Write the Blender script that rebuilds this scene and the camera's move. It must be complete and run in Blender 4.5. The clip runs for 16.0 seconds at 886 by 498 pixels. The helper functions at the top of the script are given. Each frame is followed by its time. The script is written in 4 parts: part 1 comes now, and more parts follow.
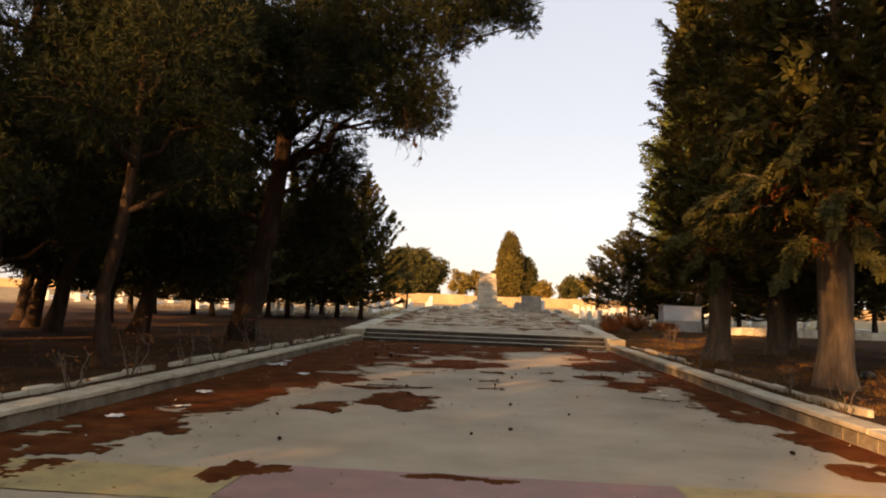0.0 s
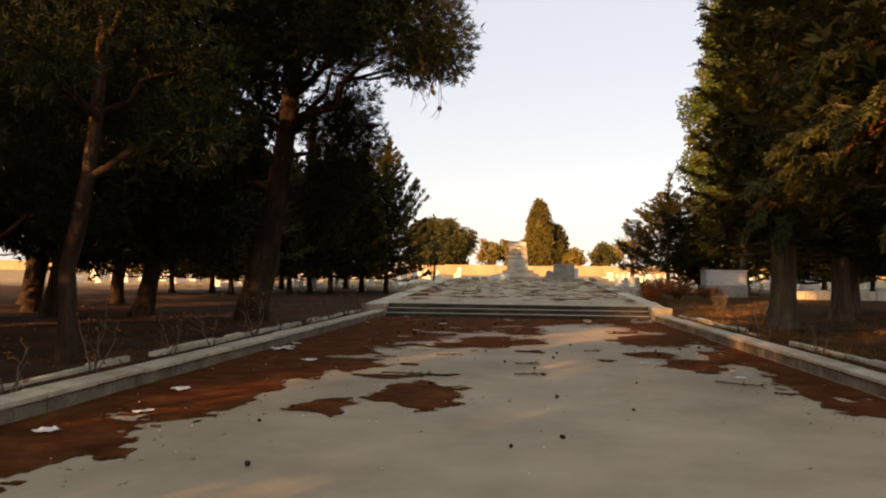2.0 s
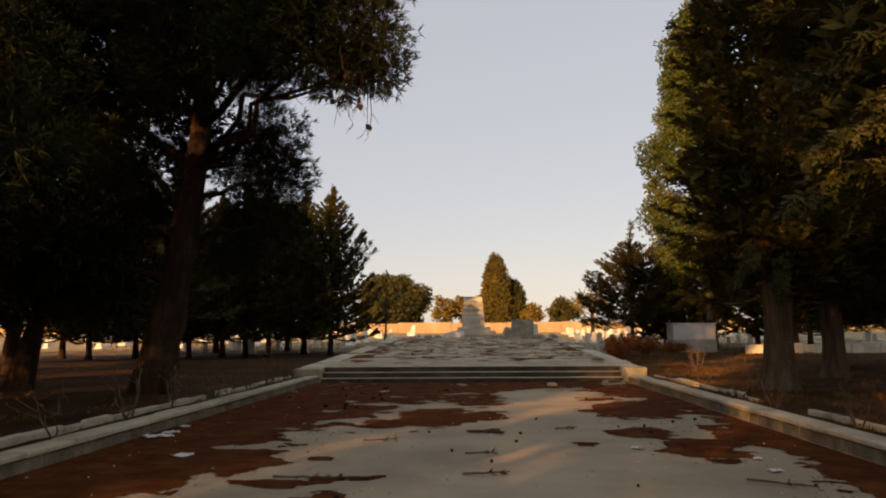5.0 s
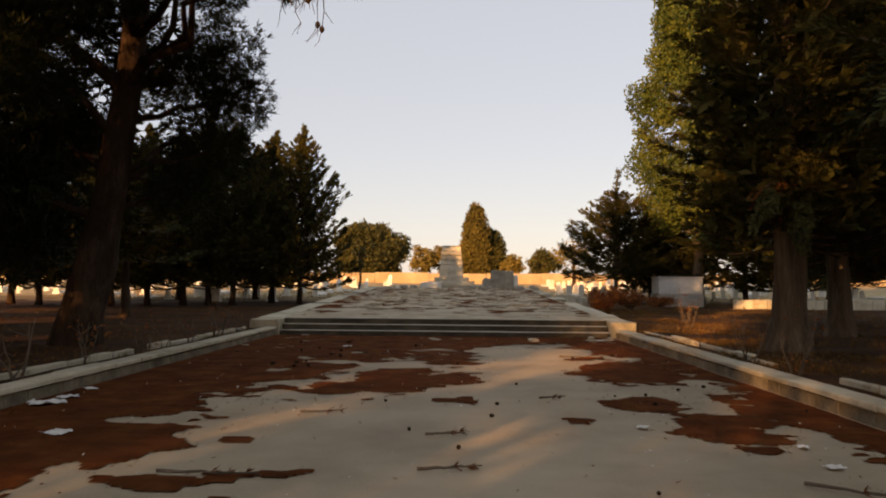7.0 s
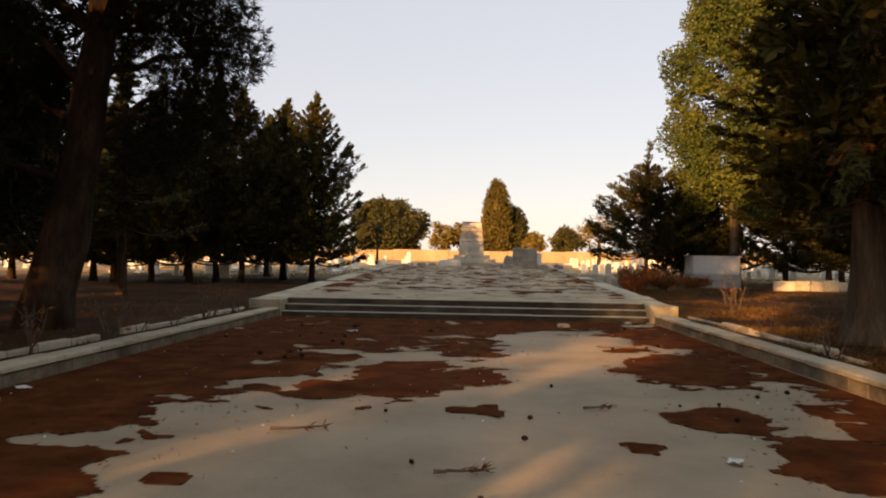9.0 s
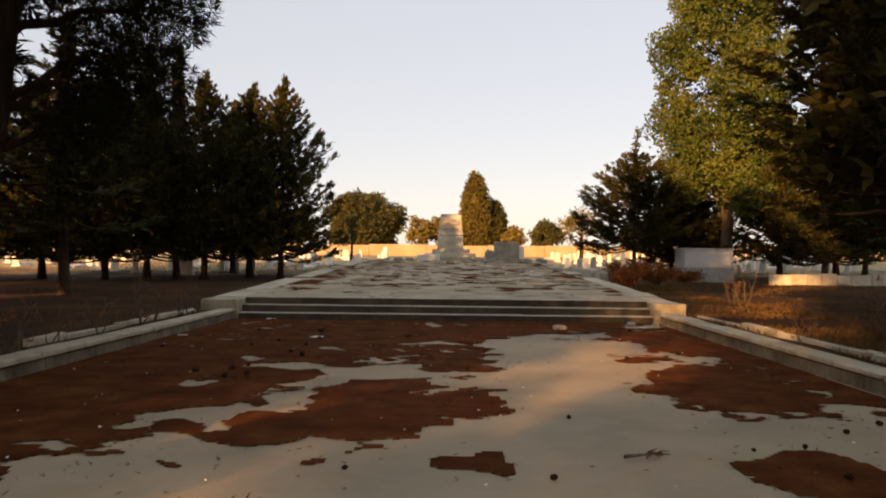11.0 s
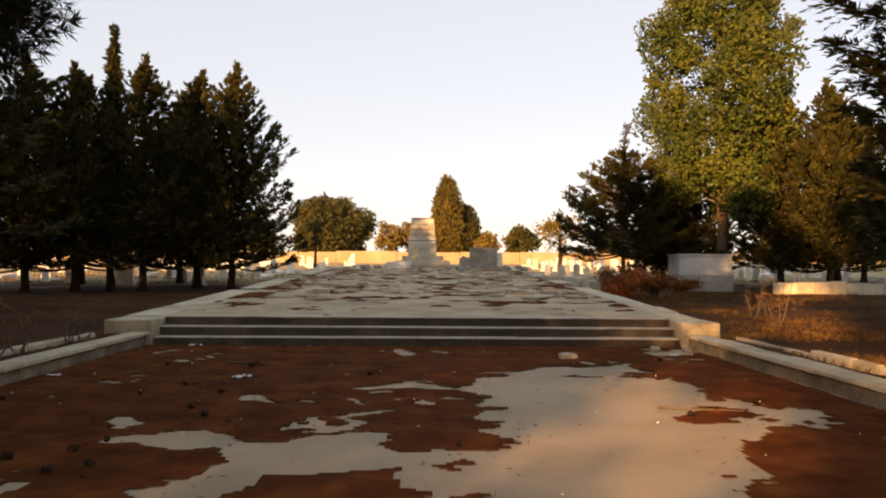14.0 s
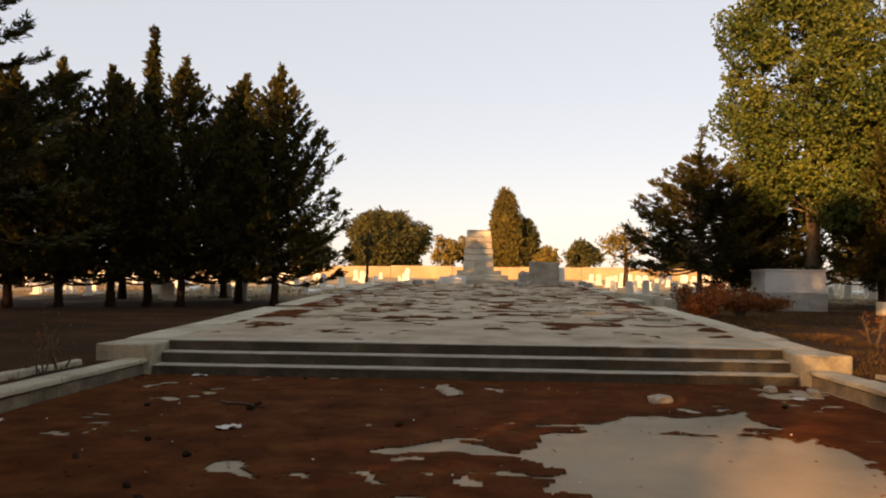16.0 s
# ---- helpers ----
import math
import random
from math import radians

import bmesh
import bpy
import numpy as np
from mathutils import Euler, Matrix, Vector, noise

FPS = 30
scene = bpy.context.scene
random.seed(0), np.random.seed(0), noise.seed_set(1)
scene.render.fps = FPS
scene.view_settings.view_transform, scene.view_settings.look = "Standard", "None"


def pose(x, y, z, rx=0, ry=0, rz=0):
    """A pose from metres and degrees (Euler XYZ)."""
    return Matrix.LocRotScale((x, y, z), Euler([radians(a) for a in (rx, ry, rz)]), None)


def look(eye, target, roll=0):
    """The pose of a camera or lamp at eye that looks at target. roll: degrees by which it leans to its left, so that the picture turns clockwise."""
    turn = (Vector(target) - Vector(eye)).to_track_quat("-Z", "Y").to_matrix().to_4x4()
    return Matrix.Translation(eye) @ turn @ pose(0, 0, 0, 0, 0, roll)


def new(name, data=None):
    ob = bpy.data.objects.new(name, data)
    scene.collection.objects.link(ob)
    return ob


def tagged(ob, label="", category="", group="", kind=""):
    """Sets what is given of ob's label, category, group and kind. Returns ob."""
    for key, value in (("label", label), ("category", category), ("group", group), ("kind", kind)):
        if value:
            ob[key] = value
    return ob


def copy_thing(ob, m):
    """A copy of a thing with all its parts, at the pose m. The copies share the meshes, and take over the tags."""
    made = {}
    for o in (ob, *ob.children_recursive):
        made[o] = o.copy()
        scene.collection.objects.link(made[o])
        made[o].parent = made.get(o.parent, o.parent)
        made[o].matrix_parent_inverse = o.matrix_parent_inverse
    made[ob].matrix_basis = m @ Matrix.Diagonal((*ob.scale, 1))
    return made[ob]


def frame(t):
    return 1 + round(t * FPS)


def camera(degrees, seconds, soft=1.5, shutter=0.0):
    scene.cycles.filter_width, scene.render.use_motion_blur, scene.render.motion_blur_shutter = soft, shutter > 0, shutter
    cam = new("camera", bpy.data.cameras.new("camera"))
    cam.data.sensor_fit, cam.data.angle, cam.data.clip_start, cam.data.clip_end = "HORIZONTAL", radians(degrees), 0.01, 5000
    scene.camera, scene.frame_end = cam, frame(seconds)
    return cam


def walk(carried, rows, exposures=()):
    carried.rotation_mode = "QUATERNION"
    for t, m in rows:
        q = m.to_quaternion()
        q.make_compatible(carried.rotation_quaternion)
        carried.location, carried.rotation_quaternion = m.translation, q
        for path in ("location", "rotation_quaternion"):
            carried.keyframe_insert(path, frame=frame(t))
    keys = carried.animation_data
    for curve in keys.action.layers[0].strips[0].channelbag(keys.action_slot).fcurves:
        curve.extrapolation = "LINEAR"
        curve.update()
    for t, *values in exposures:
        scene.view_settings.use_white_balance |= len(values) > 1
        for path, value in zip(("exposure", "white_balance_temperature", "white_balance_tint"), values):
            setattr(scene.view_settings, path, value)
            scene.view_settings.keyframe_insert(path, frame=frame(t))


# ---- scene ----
cam = camera(61.3, 16.0, soft=2.0)
METRES, EYE, TILT, LEAN, TURN = 18.987, 1.59, 0.0, 0.0, 3.9
ROWS = [
    (0.0, 0.0, 0.0, 0.0, -0.16, 4.24, -2.22),
    (0.5, 0.0019, 0.0298, -0.0001, -0.69, 2.11, 0.14),
    (1.0, 0.0049, 0.0615, 0.0002, 0.44, 1.67, -1.37),
    (1.5, 0.0026, 0.0935, 0.0002, -0.31, 2.31, -1.26),
    (2.0, 0.0025, 0.1272, -0.0008, 2.08, 2.01, -0.64),
    (2.5, -0.0004, 0.1576, -0.0015, -2.96, 4.31, -1.46),
    (3.0, 0.002, 0.1887, -0.0006, -1.96, 8.59, -0.01),
    (5.5, 0.0232, 0.3337, -0.0006, -1.14, 4.43, 0.45),
    (6.0, 0.0259, 0.3652, -0.0023, -3.42, 1.91, 0.29),
    (6.5, 0.031, 0.3968, -0.0027, -0.11, 1.92, 0.75),
    (7.0, 0.0347, 0.4266, -0.0027, -2.7, 2.72, -0.49),
    (7.5, 0.0381, 0.4549, -0.0031, -1.89, 2.88, -0.37),
    (8.0, 0.0402, 0.4843, -0.0027, -1.01, 2.76, -0.89),
    (8.5, 0.0404, 0.5133, -0.0028, -2.34, 1.44, 0.4),
    (9.0, 0.0415, 0.5443, -0.0029, -1.16, 1.0, -0.93),
    (9.5, 0.0412, 0.5737, -0.0031, -3.34, 1.12, -0.71),
    (12.0, 0.0444, 0.7272, -0.0052, -2.16, 0.39, -0.93),
    (12.5, 0.0458, 0.7578, -0.0036, -0.62, 1.11, -2.25),
    (13.0, 0.0464, 0.7926, -0.0046, -1.83, -0.34, -0.0),
    (13.5, 0.0477, 0.8256, -0.0042, -0.36, -1.0, -0.8),
    (14.0, 0.049, 0.8604, -0.0038, -5.19, 1.22, -0.41),
    (14.5, 0.0533, 0.8939, -0.0035, -0.8, 1.0, -2.49),
    (15.0, 0.0575, 0.9274, -0.0025, -4.95, 3.53, -0.85),
    (15.5, 0.0609, 0.9582, -0.0034, -2.3, 3.4, -0.8),
    (16.0, 0.0639, 0.9948, -0.0037, -0.72, 2.34, -0.66),
]
EXPOSURES = [(0.0, 1.48, 12800, 31), (3.0, 1.48, 12800, 31), (5.5, 0.92, 12800, 31), (6.5, 1.0, 12800, 31), (7.5, 1.28, 12800, 31), (12.5, 1.36, 12800, 31), (14.0, 1.52, 12800, 31), (15.2, 1.56, 12800, 31), (16.0, 1.38, 12800, 31)]
walk(cam, [(t, pose(0, 0, EYE, TILT, LEAN, TURN) @ pose(METRES * x, METRES * y, METRES * z, 90 + pitch, roll, yaw)) for t, x, y, z, yaw, pitch, roll in ROWS], EXPOSURES)

# ---- light: low evening sun from behind on the west side, clear sky ----
SUN_AZ, SUN_EL = 209.0, 13.0          # compass degrees clockwise from +y, and height
world = bpy.data.worlds.new("evening_sky")
scene.world = world
world.use_nodes = True
_sky = world.node_tree.nodes.new("ShaderNodeTexSky")
_sky.sky_type, _sky.sun_disc = "NISHITA", False
_sky.sun_elevation, _sky.sun_rotation = radians(SUN_EL), radians(SUN_AZ)
_sky.air_density, _sky.dust_density, _sky.ozone_density = 1.0, 0.5, 2.2
_bg = world.node_tree.nodes["Background"]
_bg.inputs["Strength"].default_value = 0.10
_haze = world.node_tree.nodes.new("ShaderNodeVectorMath")       # even evening haze over the whole sky
_haze.operation = "MULTIPLY_ADD"
_haze.inputs[1].default_value = (0.28, 0.272, 0.31)
_haze.inputs[2].default_value = (1.37, 2.31, 3.50)
world.node_tree.links.new(_sky.outputs["Color"], _haze.inputs[0])
world.node_tree.links.new(_haze.outputs[0], _bg.inputs["Color"])
_sd = bpy.data.lights.new("sun", "SUN")
_sd.energy, _sd.angle, _sd.color = 3.2, radians(0.6), (1.0, 0.72, 0.42)
_sun = new("sun", _sd)
_az, _el = radians(SUN_AZ), radians(SUN_EL)
TO_SUN = Vector((math.sin(_az) * math.cos(_el), math.cos(_az) * math.cos(_el), math.sin(_el)))
_sun.matrix_world = look(TO_SUN * 60, (0, 0, 0))


# ---- materials ----
def material(name, stops, scale=3.0, fine=40.0, rough=0.85, bump=0.15, bump_size=None, island=0.0, obj=0.0, translucent=0.0, stretch=(1, 1, 1), spec=0.3):
    """Colour from coarse noise over stops, broken by fine noise, with relief; island / obj vary it piece by piece."""
    m = bpy.data.materials.new(name)
    m.use_nodes = True
    nt = m.node_tree
    N, Lk = nt.nodes, nt.links
    b = N["Principled BSDF"]
    b.inputs["Roughness"].default_value = rough
    b.inputs["Specular IOR Level"].default_value = spec
    geo = N.new("ShaderNodeNewGeometry")
    mp = N.new("ShaderNodeMapping")
    mp.inputs["Scale"].default_value = stretch
    Lk.new(geo.outputs["Position"], mp.inputs["Vector"])
    n1 = N.new("ShaderNodeTexNoise")
    n1.inputs["Scale"].default_value, n1.inputs["Detail"].default_value, n1.inputs["Roughness"].default_value = scale, 8, 0.62
    n2 = N.new("ShaderNodeTexNoise")
    n2.inputs["Scale"].default_value, n2.inputs["Detail"].default_value = fine, 5
    for n in (n1, n2):
        Lk.new(mp.outputs["Vector"], n.inputs["Vector"])
    mixn = N.new("ShaderNodeMath")
    mixn.operation = "MULTIPLY_ADD"
    mixn.inputs[1].default_value = 0.45
    Lk.new(n2.outputs["Fac"], mixn.inputs[0])
    sub = N.new("ShaderNodeMath")
    sub.operation = "MULTIPLY_ADD"
    sub.inputs[1].default_value, sub.inputs[2].default_value = 1.3, -0.37
    Lk.new(n1.outputs["Fac"], sub.inputs[0])
    Lk.new(sub.outputs[0], mixn.inputs[2])
    fac = mixn.outputs[0]
    for amount, out in ((island, geo.outputs["Random Per Island"]), (obj, None)):
        if amount:
            if out is None:
                out = N.new("ShaderNodeObjectInfo").outputs["Random"]
            a = N.new("ShaderNodeMath")
            a.operation = "MULTIPLY_ADD"
            a.inputs[1].default_value = amount
            Lk.new(out, a.inputs[0])
            s = N.new("ShaderNodeMath")
            s.operation = "SUBTRACT"
            s.inputs[1].default_value = amount / 2
            Lk.new(fac, s.inputs[0])
            Lk.new(s.outputs[0], a.inputs[2])
            fac = a.outputs[0]
    ramp = N.new("ShaderNodeValToRGB")
    els = ramp.color_ramp.elements
    while len(els) < len(stops):
        els.new(0.5)
    for i, (e, c) in enumerate(zip(els, stops)):
        e.position = 0.2 + 0.6 * i / max(1, len(stops) - 1)
        e.color = (*c, 1)
    Lk.new(fac, ramp.inputs["Fac"])
    Lk.new(ramp.outputs["Color"], b.inputs["Base Color"])
    if bump:
        n3 = N.new("ShaderNodeTexNoise")
        n3.inputs["Scale"].default_value, n3.inputs["Detail"].default_value = bump_size or fine * 0.6, 7
        Lk.new(mp.outputs["Vector"], n3.inputs["Vector"])
        bp = N.new("ShaderNodeBump")
        bp.inputs["Strength"].default_value, bp.inputs["Distance"].default_value = bump, 0.03
        Lk.new(n3.outputs["Fac"], bp.inputs["Height"])
        Lk.new(bp.outputs["Normal"], b.inputs["Normal"])
    if translucent:
        tr = N.new("ShaderNodeBsdfTranslucent")
        Lk.new(ramp.outputs["Color"], tr.inputs["Color"])
        mx = N.new("ShaderNodeMixShader")
        mx.inputs["Fac"].default_value = translucent
        Lk.new(b.outputs[0], mx.inputs[1])
        Lk.new(tr.outputs[0], mx.inputs[2])
        Lk.new(mx.outputs[0], N["Material Output"].inputs["Surface"])
    return m


CONCRETE = material("worn_concrete", [(0.29, 0.215, 0.145), (0.395, 0.298, 0.205), (0.47, 0.362, 0.252)], 0.55, 60, 0.75, 0.12, spec=0.15)
PINK = material("faded_pink_paint", [(0.24, 0.155, 0.125), (0.34, 0.16, 0.13), (0.38, 0.20, 0.165)], 2.5, 50, 0.7, 0.12)
YELLOW = material("faded_yellow_paint", [(0.26, 0.19, 0.115), (0.42, 0.285, 0.12), (0.47, 0.33, 0.15)], 2.5, 50, 0.7, 0.12)
KERB = material("weathered_kerb_stone", [(0.10, 0.078, 0.053), (0.20, 0.158, 0.112), (0.33, 0.27, 0.195)], 2.2, 28, 0.85, 0.5, obj=0.06, spec=0.12)
COPING = material("pale_coping_stone", [(0.33, 0.27, 0.185), (0.50, 0.425, 0.31), (0.62, 0.54, 0.41)], 1.8, 30, 0.8, 0.35, obj=0.22)
# risers get a much darker colour than the treads above them
STEP = material("dark_step_stone", [(0.045, 0.035, 0.025), (0.085, 0.068, 0.05), (0.16, 0.13, 0.095)], 1.6, 30, 0.8, 0.35, spec=0.1)
NOSING = material("pale_step_nosing", [(0.30, 0.26, 0.20), (0.46, 0.41, 0.33), (0.55, 0.50, 0.41)], 3.0, 30, 0.75, 0.3)
TERRACE = material("old_terrace_paving", [(0.27, 0.197, 0.128), (0.44, 0.338, 0.232), (0.55, 0.435, 0.31)], 1.1, 26, 0.8, 0.35, spec=0.15)
SLAB = material("loose_paving_slab", [(0.31, 0.235, 0.16), (0.47, 0.375, 0.27), (0.60, 0.49, 0.36)], 1.6, 30, 0.8, 0.3, obj=0.35)
LITTER = material("red_pine_needle_litter", [(0.062, 0.016, 0.0055), (0.14, 0.037, 0.012), (0.22, 0.070, 0.023)], 2.0, 90, 0.95, 0.8, 120, spec=0.04)
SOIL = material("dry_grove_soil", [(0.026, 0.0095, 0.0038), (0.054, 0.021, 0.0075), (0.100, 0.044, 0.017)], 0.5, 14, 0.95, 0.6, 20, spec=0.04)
STRAW = material("dry_straw_grass", [(0.08, 0.038, 0.014), (0.16, 0.080, 0.030), (0.26, 0.15, 0.06)], 1.2, 12, 0.9, 0, island=0.5, translucent=0.25, spec=0.04)
MONUMENT = material("monument_limestone", [(0.34, 0.285, 0.21), (0.56, 0.49, 0.38), (0.68, 0.61, 0.49)], 1.6, 18, 0.8, 0.35, obj=0.2)
MARBLE = material("white_gravestone", [(0.58, 0.54, 0.47), (0.74, 0.71, 0.64), (0.82, 0.80, 0.74)], 1.4, 20, 0.7, 0.2, obj=0.35)
ROUGHSTONE = material("rough_grey_boulder", [(0.22, 0.19, 0.15), (0.36, 0.32, 0.26), (0.48, 0.43, 0.35)], 2.0, 12, 0.9, 0.7)
WALL = material("tan_boundary_wall", [(0.30, 0.20, 0.115), (0.41, 0.285, 0.17), (0.50, 0.37, 0.24)], 0.5, 6, 0.9, 0.4, obj=0.12)
PLASTER = material("whitewashed_plaster", [(0.40, 0.38, 0.34), (0.56, 0.54, 0.50), (0.64, 0.62, 0.58)], 0.9, 12, 0.85, 0.25)
PLASTER_LOW = material("grey_cement_render", [(0.20, 0.18, 0.155), (0.30, 0.28, 0.245), (0.40, 0.375, 0.335)], 1.3, 14, 0.9, 0.35)
# bark of pines and shaded trees: grove shade is put into this near-black colour
BARK = material("shade_dark_bark", [(0.020, 0.012, 0.008), (0.042, 0.025, 0.017), (0.085, 0.054, 0.037)], 3.0, 22, 0.95, 1.0, 14, stretch=(1, 1, 0.28), spec=0.04)
CYPRESS_BARK = material("cypress_bark", [(0.06, 0.042, 0.03), (0.13, 0.092, 0.064), (0.22, 0.165, 0.12)], 3.5, 24, 0.95, 1.0, 16, stretch=(1, 1, 0.16), spec=0.04)
# needle colour lowered to near black, so it carries the crowns' shade
NEEDLE = material("shade_dark_pine_needles", [(0.008, 0.012, 0.005), (0.016, 0.021, 0.007), (0.038, 0.038, 0.013)], 0.7, 6, 0.8, 0, island=0.4, translucent=0.06, spec=0.15)
CYPRESS = material("cypress_foliage", [(0.020, 0.022, 0.006), (0.050, 0.048, 0.013), (0.110, 0.088, 0.026)], 0.7, 6, 0.8, 0, island=0.4, translucent=0.06, spec=0.15)
RUST = material("dead_rusty_foliage", [(0.14, 0.036, 0.011), (0.28, 0.080, 0.022), (0.38, 0.14, 0.045)], 1.5, 8, 0.85, 0, island=0.5, translucent=0.2)
POPLAR = material("poplar_leaves", [(0.036, 0.066, 0.016), (0.090, 0.122, 0.028), (0.20, 0.20, 0.042)], 0.45, 4, 0.6, 0, island=0.55, translucent=0.3)
BROAD = material("broadleaf_foliage", [(0.030, 0.034, 0.010), (0.066, 0.063, 0.019), (0.120, 0.100, 0.030)], 0.35, 3, 0.7, 0, island=0.45, translucent=0.2)
OCHRE = material("ochre_dry_foliage", [(0.11, 0.085, 0.022), (0.20, 0.145, 0.038), (0.30, 0.21, 0.07)], 0.5, 4, 0.75, 0, island=0.45, translucent=0.2)
# far cypress leaves, with the golden evening light put into their colour
GOLDEN = material("gold_lit_cypress_foliage", [(0.060, 0.048, 0.013), (0.125, 0.095, 0.024), (0.20, 0.148, 0.042)], 0.35, 3, 0.8, 0, island=0.35, translucent=0.15)
CONE = material("pine_cone", [(0.014, 0.009, 0.006), (0.032, 0.020, 0.013), (0.06, 0.038, 0.024)], 20, 90, 0.9, 0.5, spec=0.05)
TWIG = material("dead_twig", [(0.06, 0.042, 0.03), (0.12, 0.085, 0.06), (0.20, 0.15, 0.11)], 6, 60, 0.9, 0.4)
PAPER = material("dirty_white_paper", [(0.50, 0.46, 0.40), (0.68, 0.65, 0.60), (0.78, 0.76, 0.72)], 6, 40, 0.8, 0.2)
TRASH = material("black_plastic_scrap", [(0.012, 0.012, 0.012), (0.025, 0.024, 0.022)], 6, 40, 0.35, 0.3)


# ---- mesh tools ----
class Geo:
    """Collects quads as arrays."""
    def __init__(self):
        self.v, self.f, self.n = [], [], 0

    def add(self, v, f):
        self.v.append(np.asarray(v, float).reshape(-1, 3))
        self.f.append(np.asarray(f, int).reshape(-1, 4) + self.n)
        self.n += len(self.v[-1])

    def tube(self, pts, radii, sides=7):
        pts, radii = np.asarray(pts, float), np.asarray(radii, float)
        n = len(pts)
        tan = np.gradient(pts, axis=0)
        tan /= np.linalg.norm(tan, axis=1)[:, None] + 1e-9
        ref = np.where(np.abs(tan[:, 2:3]) > 0.9, [[1.0, 0, 0]], [[0, 0, 1.0]])
        a = np.cross(tan, ref)
        a /= np.linalg.norm(a, axis=1)[:, None]
        b = np.cross(tan, a)
        ang = np.linspace(0, 2 * np.pi, sides, endpoint=False)
        ring = pts[:, None] + radii[:, None, None] * (np.cos(ang)[None, :, None] * a[:, None] + np.sin(ang)[None, :, None] * b[:, None])
        i, j = np.meshgrid(np.arange(n - 1), np.arange(sides), indexing="ij")
        k = (j + 1) % sides
        self.add(ring.reshape(-1, 3), np.stack([i * sides + j, i * sides + k, (i + 1) * sides + k, (i + 1) * sides + j], -1).reshape(-1, 4))

    def blades(self, P, D, count, length, width, spread, rng):
        """count small leaf blades from each point P along its way D."""
        P, D = np.repeat(P, count, 0), np.repeat(D, count, 0)
        n = len(P)
        d = D + spread * rng.normal(size=(n, 3))
        d /= np.linalg.norm(d, axis=1)[:, None] + 1e-9
        s = np.cross(d, rng.normal(size=(n, 3)))
        s /= np.linalg.norm(s, axis=1)[:, None] + 1e-9
        L = length * (0.6 + 0.8 * rng.random((n, 1)))
        W = width * (0.7 + 0.6 * rng.random((n, 1)))
        v = np.stack([P, P + d * L * 0.45 + s * W, P + d * L, P + d * L * 0.45 - s * W], 1)
        self.add(v, np.arange(4 * n))

    def fronds(self, O, D, up, length, count, blade, width, rng, droop=0.25):
        """Flat feathery sprays: from each O along D, side blades that lie in the spray's own plane."""
        n = len(O)
        D = D / (np.linalg.norm(D, axis=1)[:, None] + 1e-9)
        S = np.cross(D, up + 0.35 * rng.normal(size=(n, 3)))
        S /= np.linalg.norm(S, axis=1)[:, None] + 1e-9
        L = length * (0.6 + 0.7 * rng.random((n, 1, 1)))
        f = np.tile(((np.arange(count) + 0.4) / count)[None, :, None], (n, 1, 1)) + 0.04 * rng.normal(size=(n, count, 1))
        sgn = np.where(np.arange(count) % 2, 1.0, -1.0)[None, :, None]
        P = O[:, None] + D[:, None] * L * f + np.array([0, 0, -1.0]) * droop * L * f ** 2
        d = D[:, None] * 0.85 + sgn * S[:, None] * 0.75 * (1.05 - f) + np.array([0, 0, -1.0]) * droop * f + 0.16 * rng.normal(size=(n, count, 3))
        d /= np.linalg.norm(d, axis=2)[..., None]
        N_ = np.cross(D, S)[:, None] + 0.45 * rng.normal(size=(n, count, 3))
        w = np.cross(d, N_)
        w /= np.linalg.norm(w, axis=2)[..., None] + 1e-9
        bl = blade * (1.15 - 0.5 * f) * (0.7 + 0.6 * rng.random((n, count, 1)))
        bw = width * (0.7 + 0.6 * rng.random((n, count, 1)))
        v = np.stack([P, P + d * bl * 0.5 + w * bw, P + d * bl, P + d * bl * 0.5 - w * bw], 2)
        self.add(v, np.arange(4 * n * count))

    def mesh(self, name, smooth=False):
        me = bpy.data.meshes.new(name)
        if not self.v:
            return me
        v, f = np.concatenate(self.v), np.concatenate(self.f)
        me.vertices.add(len(v))
        me.vertices.foreach_set("co", v.astype(np.float32).ravel())
        me.loops.add(f.size)
        me.loops.foreach_set("vertex_index", f.astype(np.int32).ravel())
        me.polygons.add(len(f))
        me.polygons.foreach_set("loop_start", np.arange(0, f.size, 4, dtype=np.int32))
        if smooth:
            me.polygons.foreach_set("use_smooth", np.ones(len(f), bool))
        me.update(calc_edges=True)
        return me


def part(name, shape, mat, parent=None, label="", smooth=False):
    """Links a Geo, bmesh or mesh as one object under parent."""
    if isinstance(shape, Geo):
        me = shape.mesh(name, smooth)
    elif isinstance(shape, bmesh.types.BMesh):
        me = bpy.data.meshes.new(name)
        shape.to_mesh(me)
        shape.free()
        if smooth:
            me.polygons.foreach_set("use_smooth", [True] * len(me.polygons))
    else:
        me = shape
    if mat and not me.materials:
        me.materials.append(mat)
    ob = new(name, me)
    if parent is not None:
        ob.parent = parent
    if label:
        tagged(ob, label)
    return ob


def thing(name, label, category, at=(0, 0, 0), rz=0.0, group="", kind=""):
    ob = new(name)
    ob.empty_display_size = 0.2
    ob.matrix_basis = pose(*at, 0, 0, rz)
    return tagged(ob, label, category, group, kind)


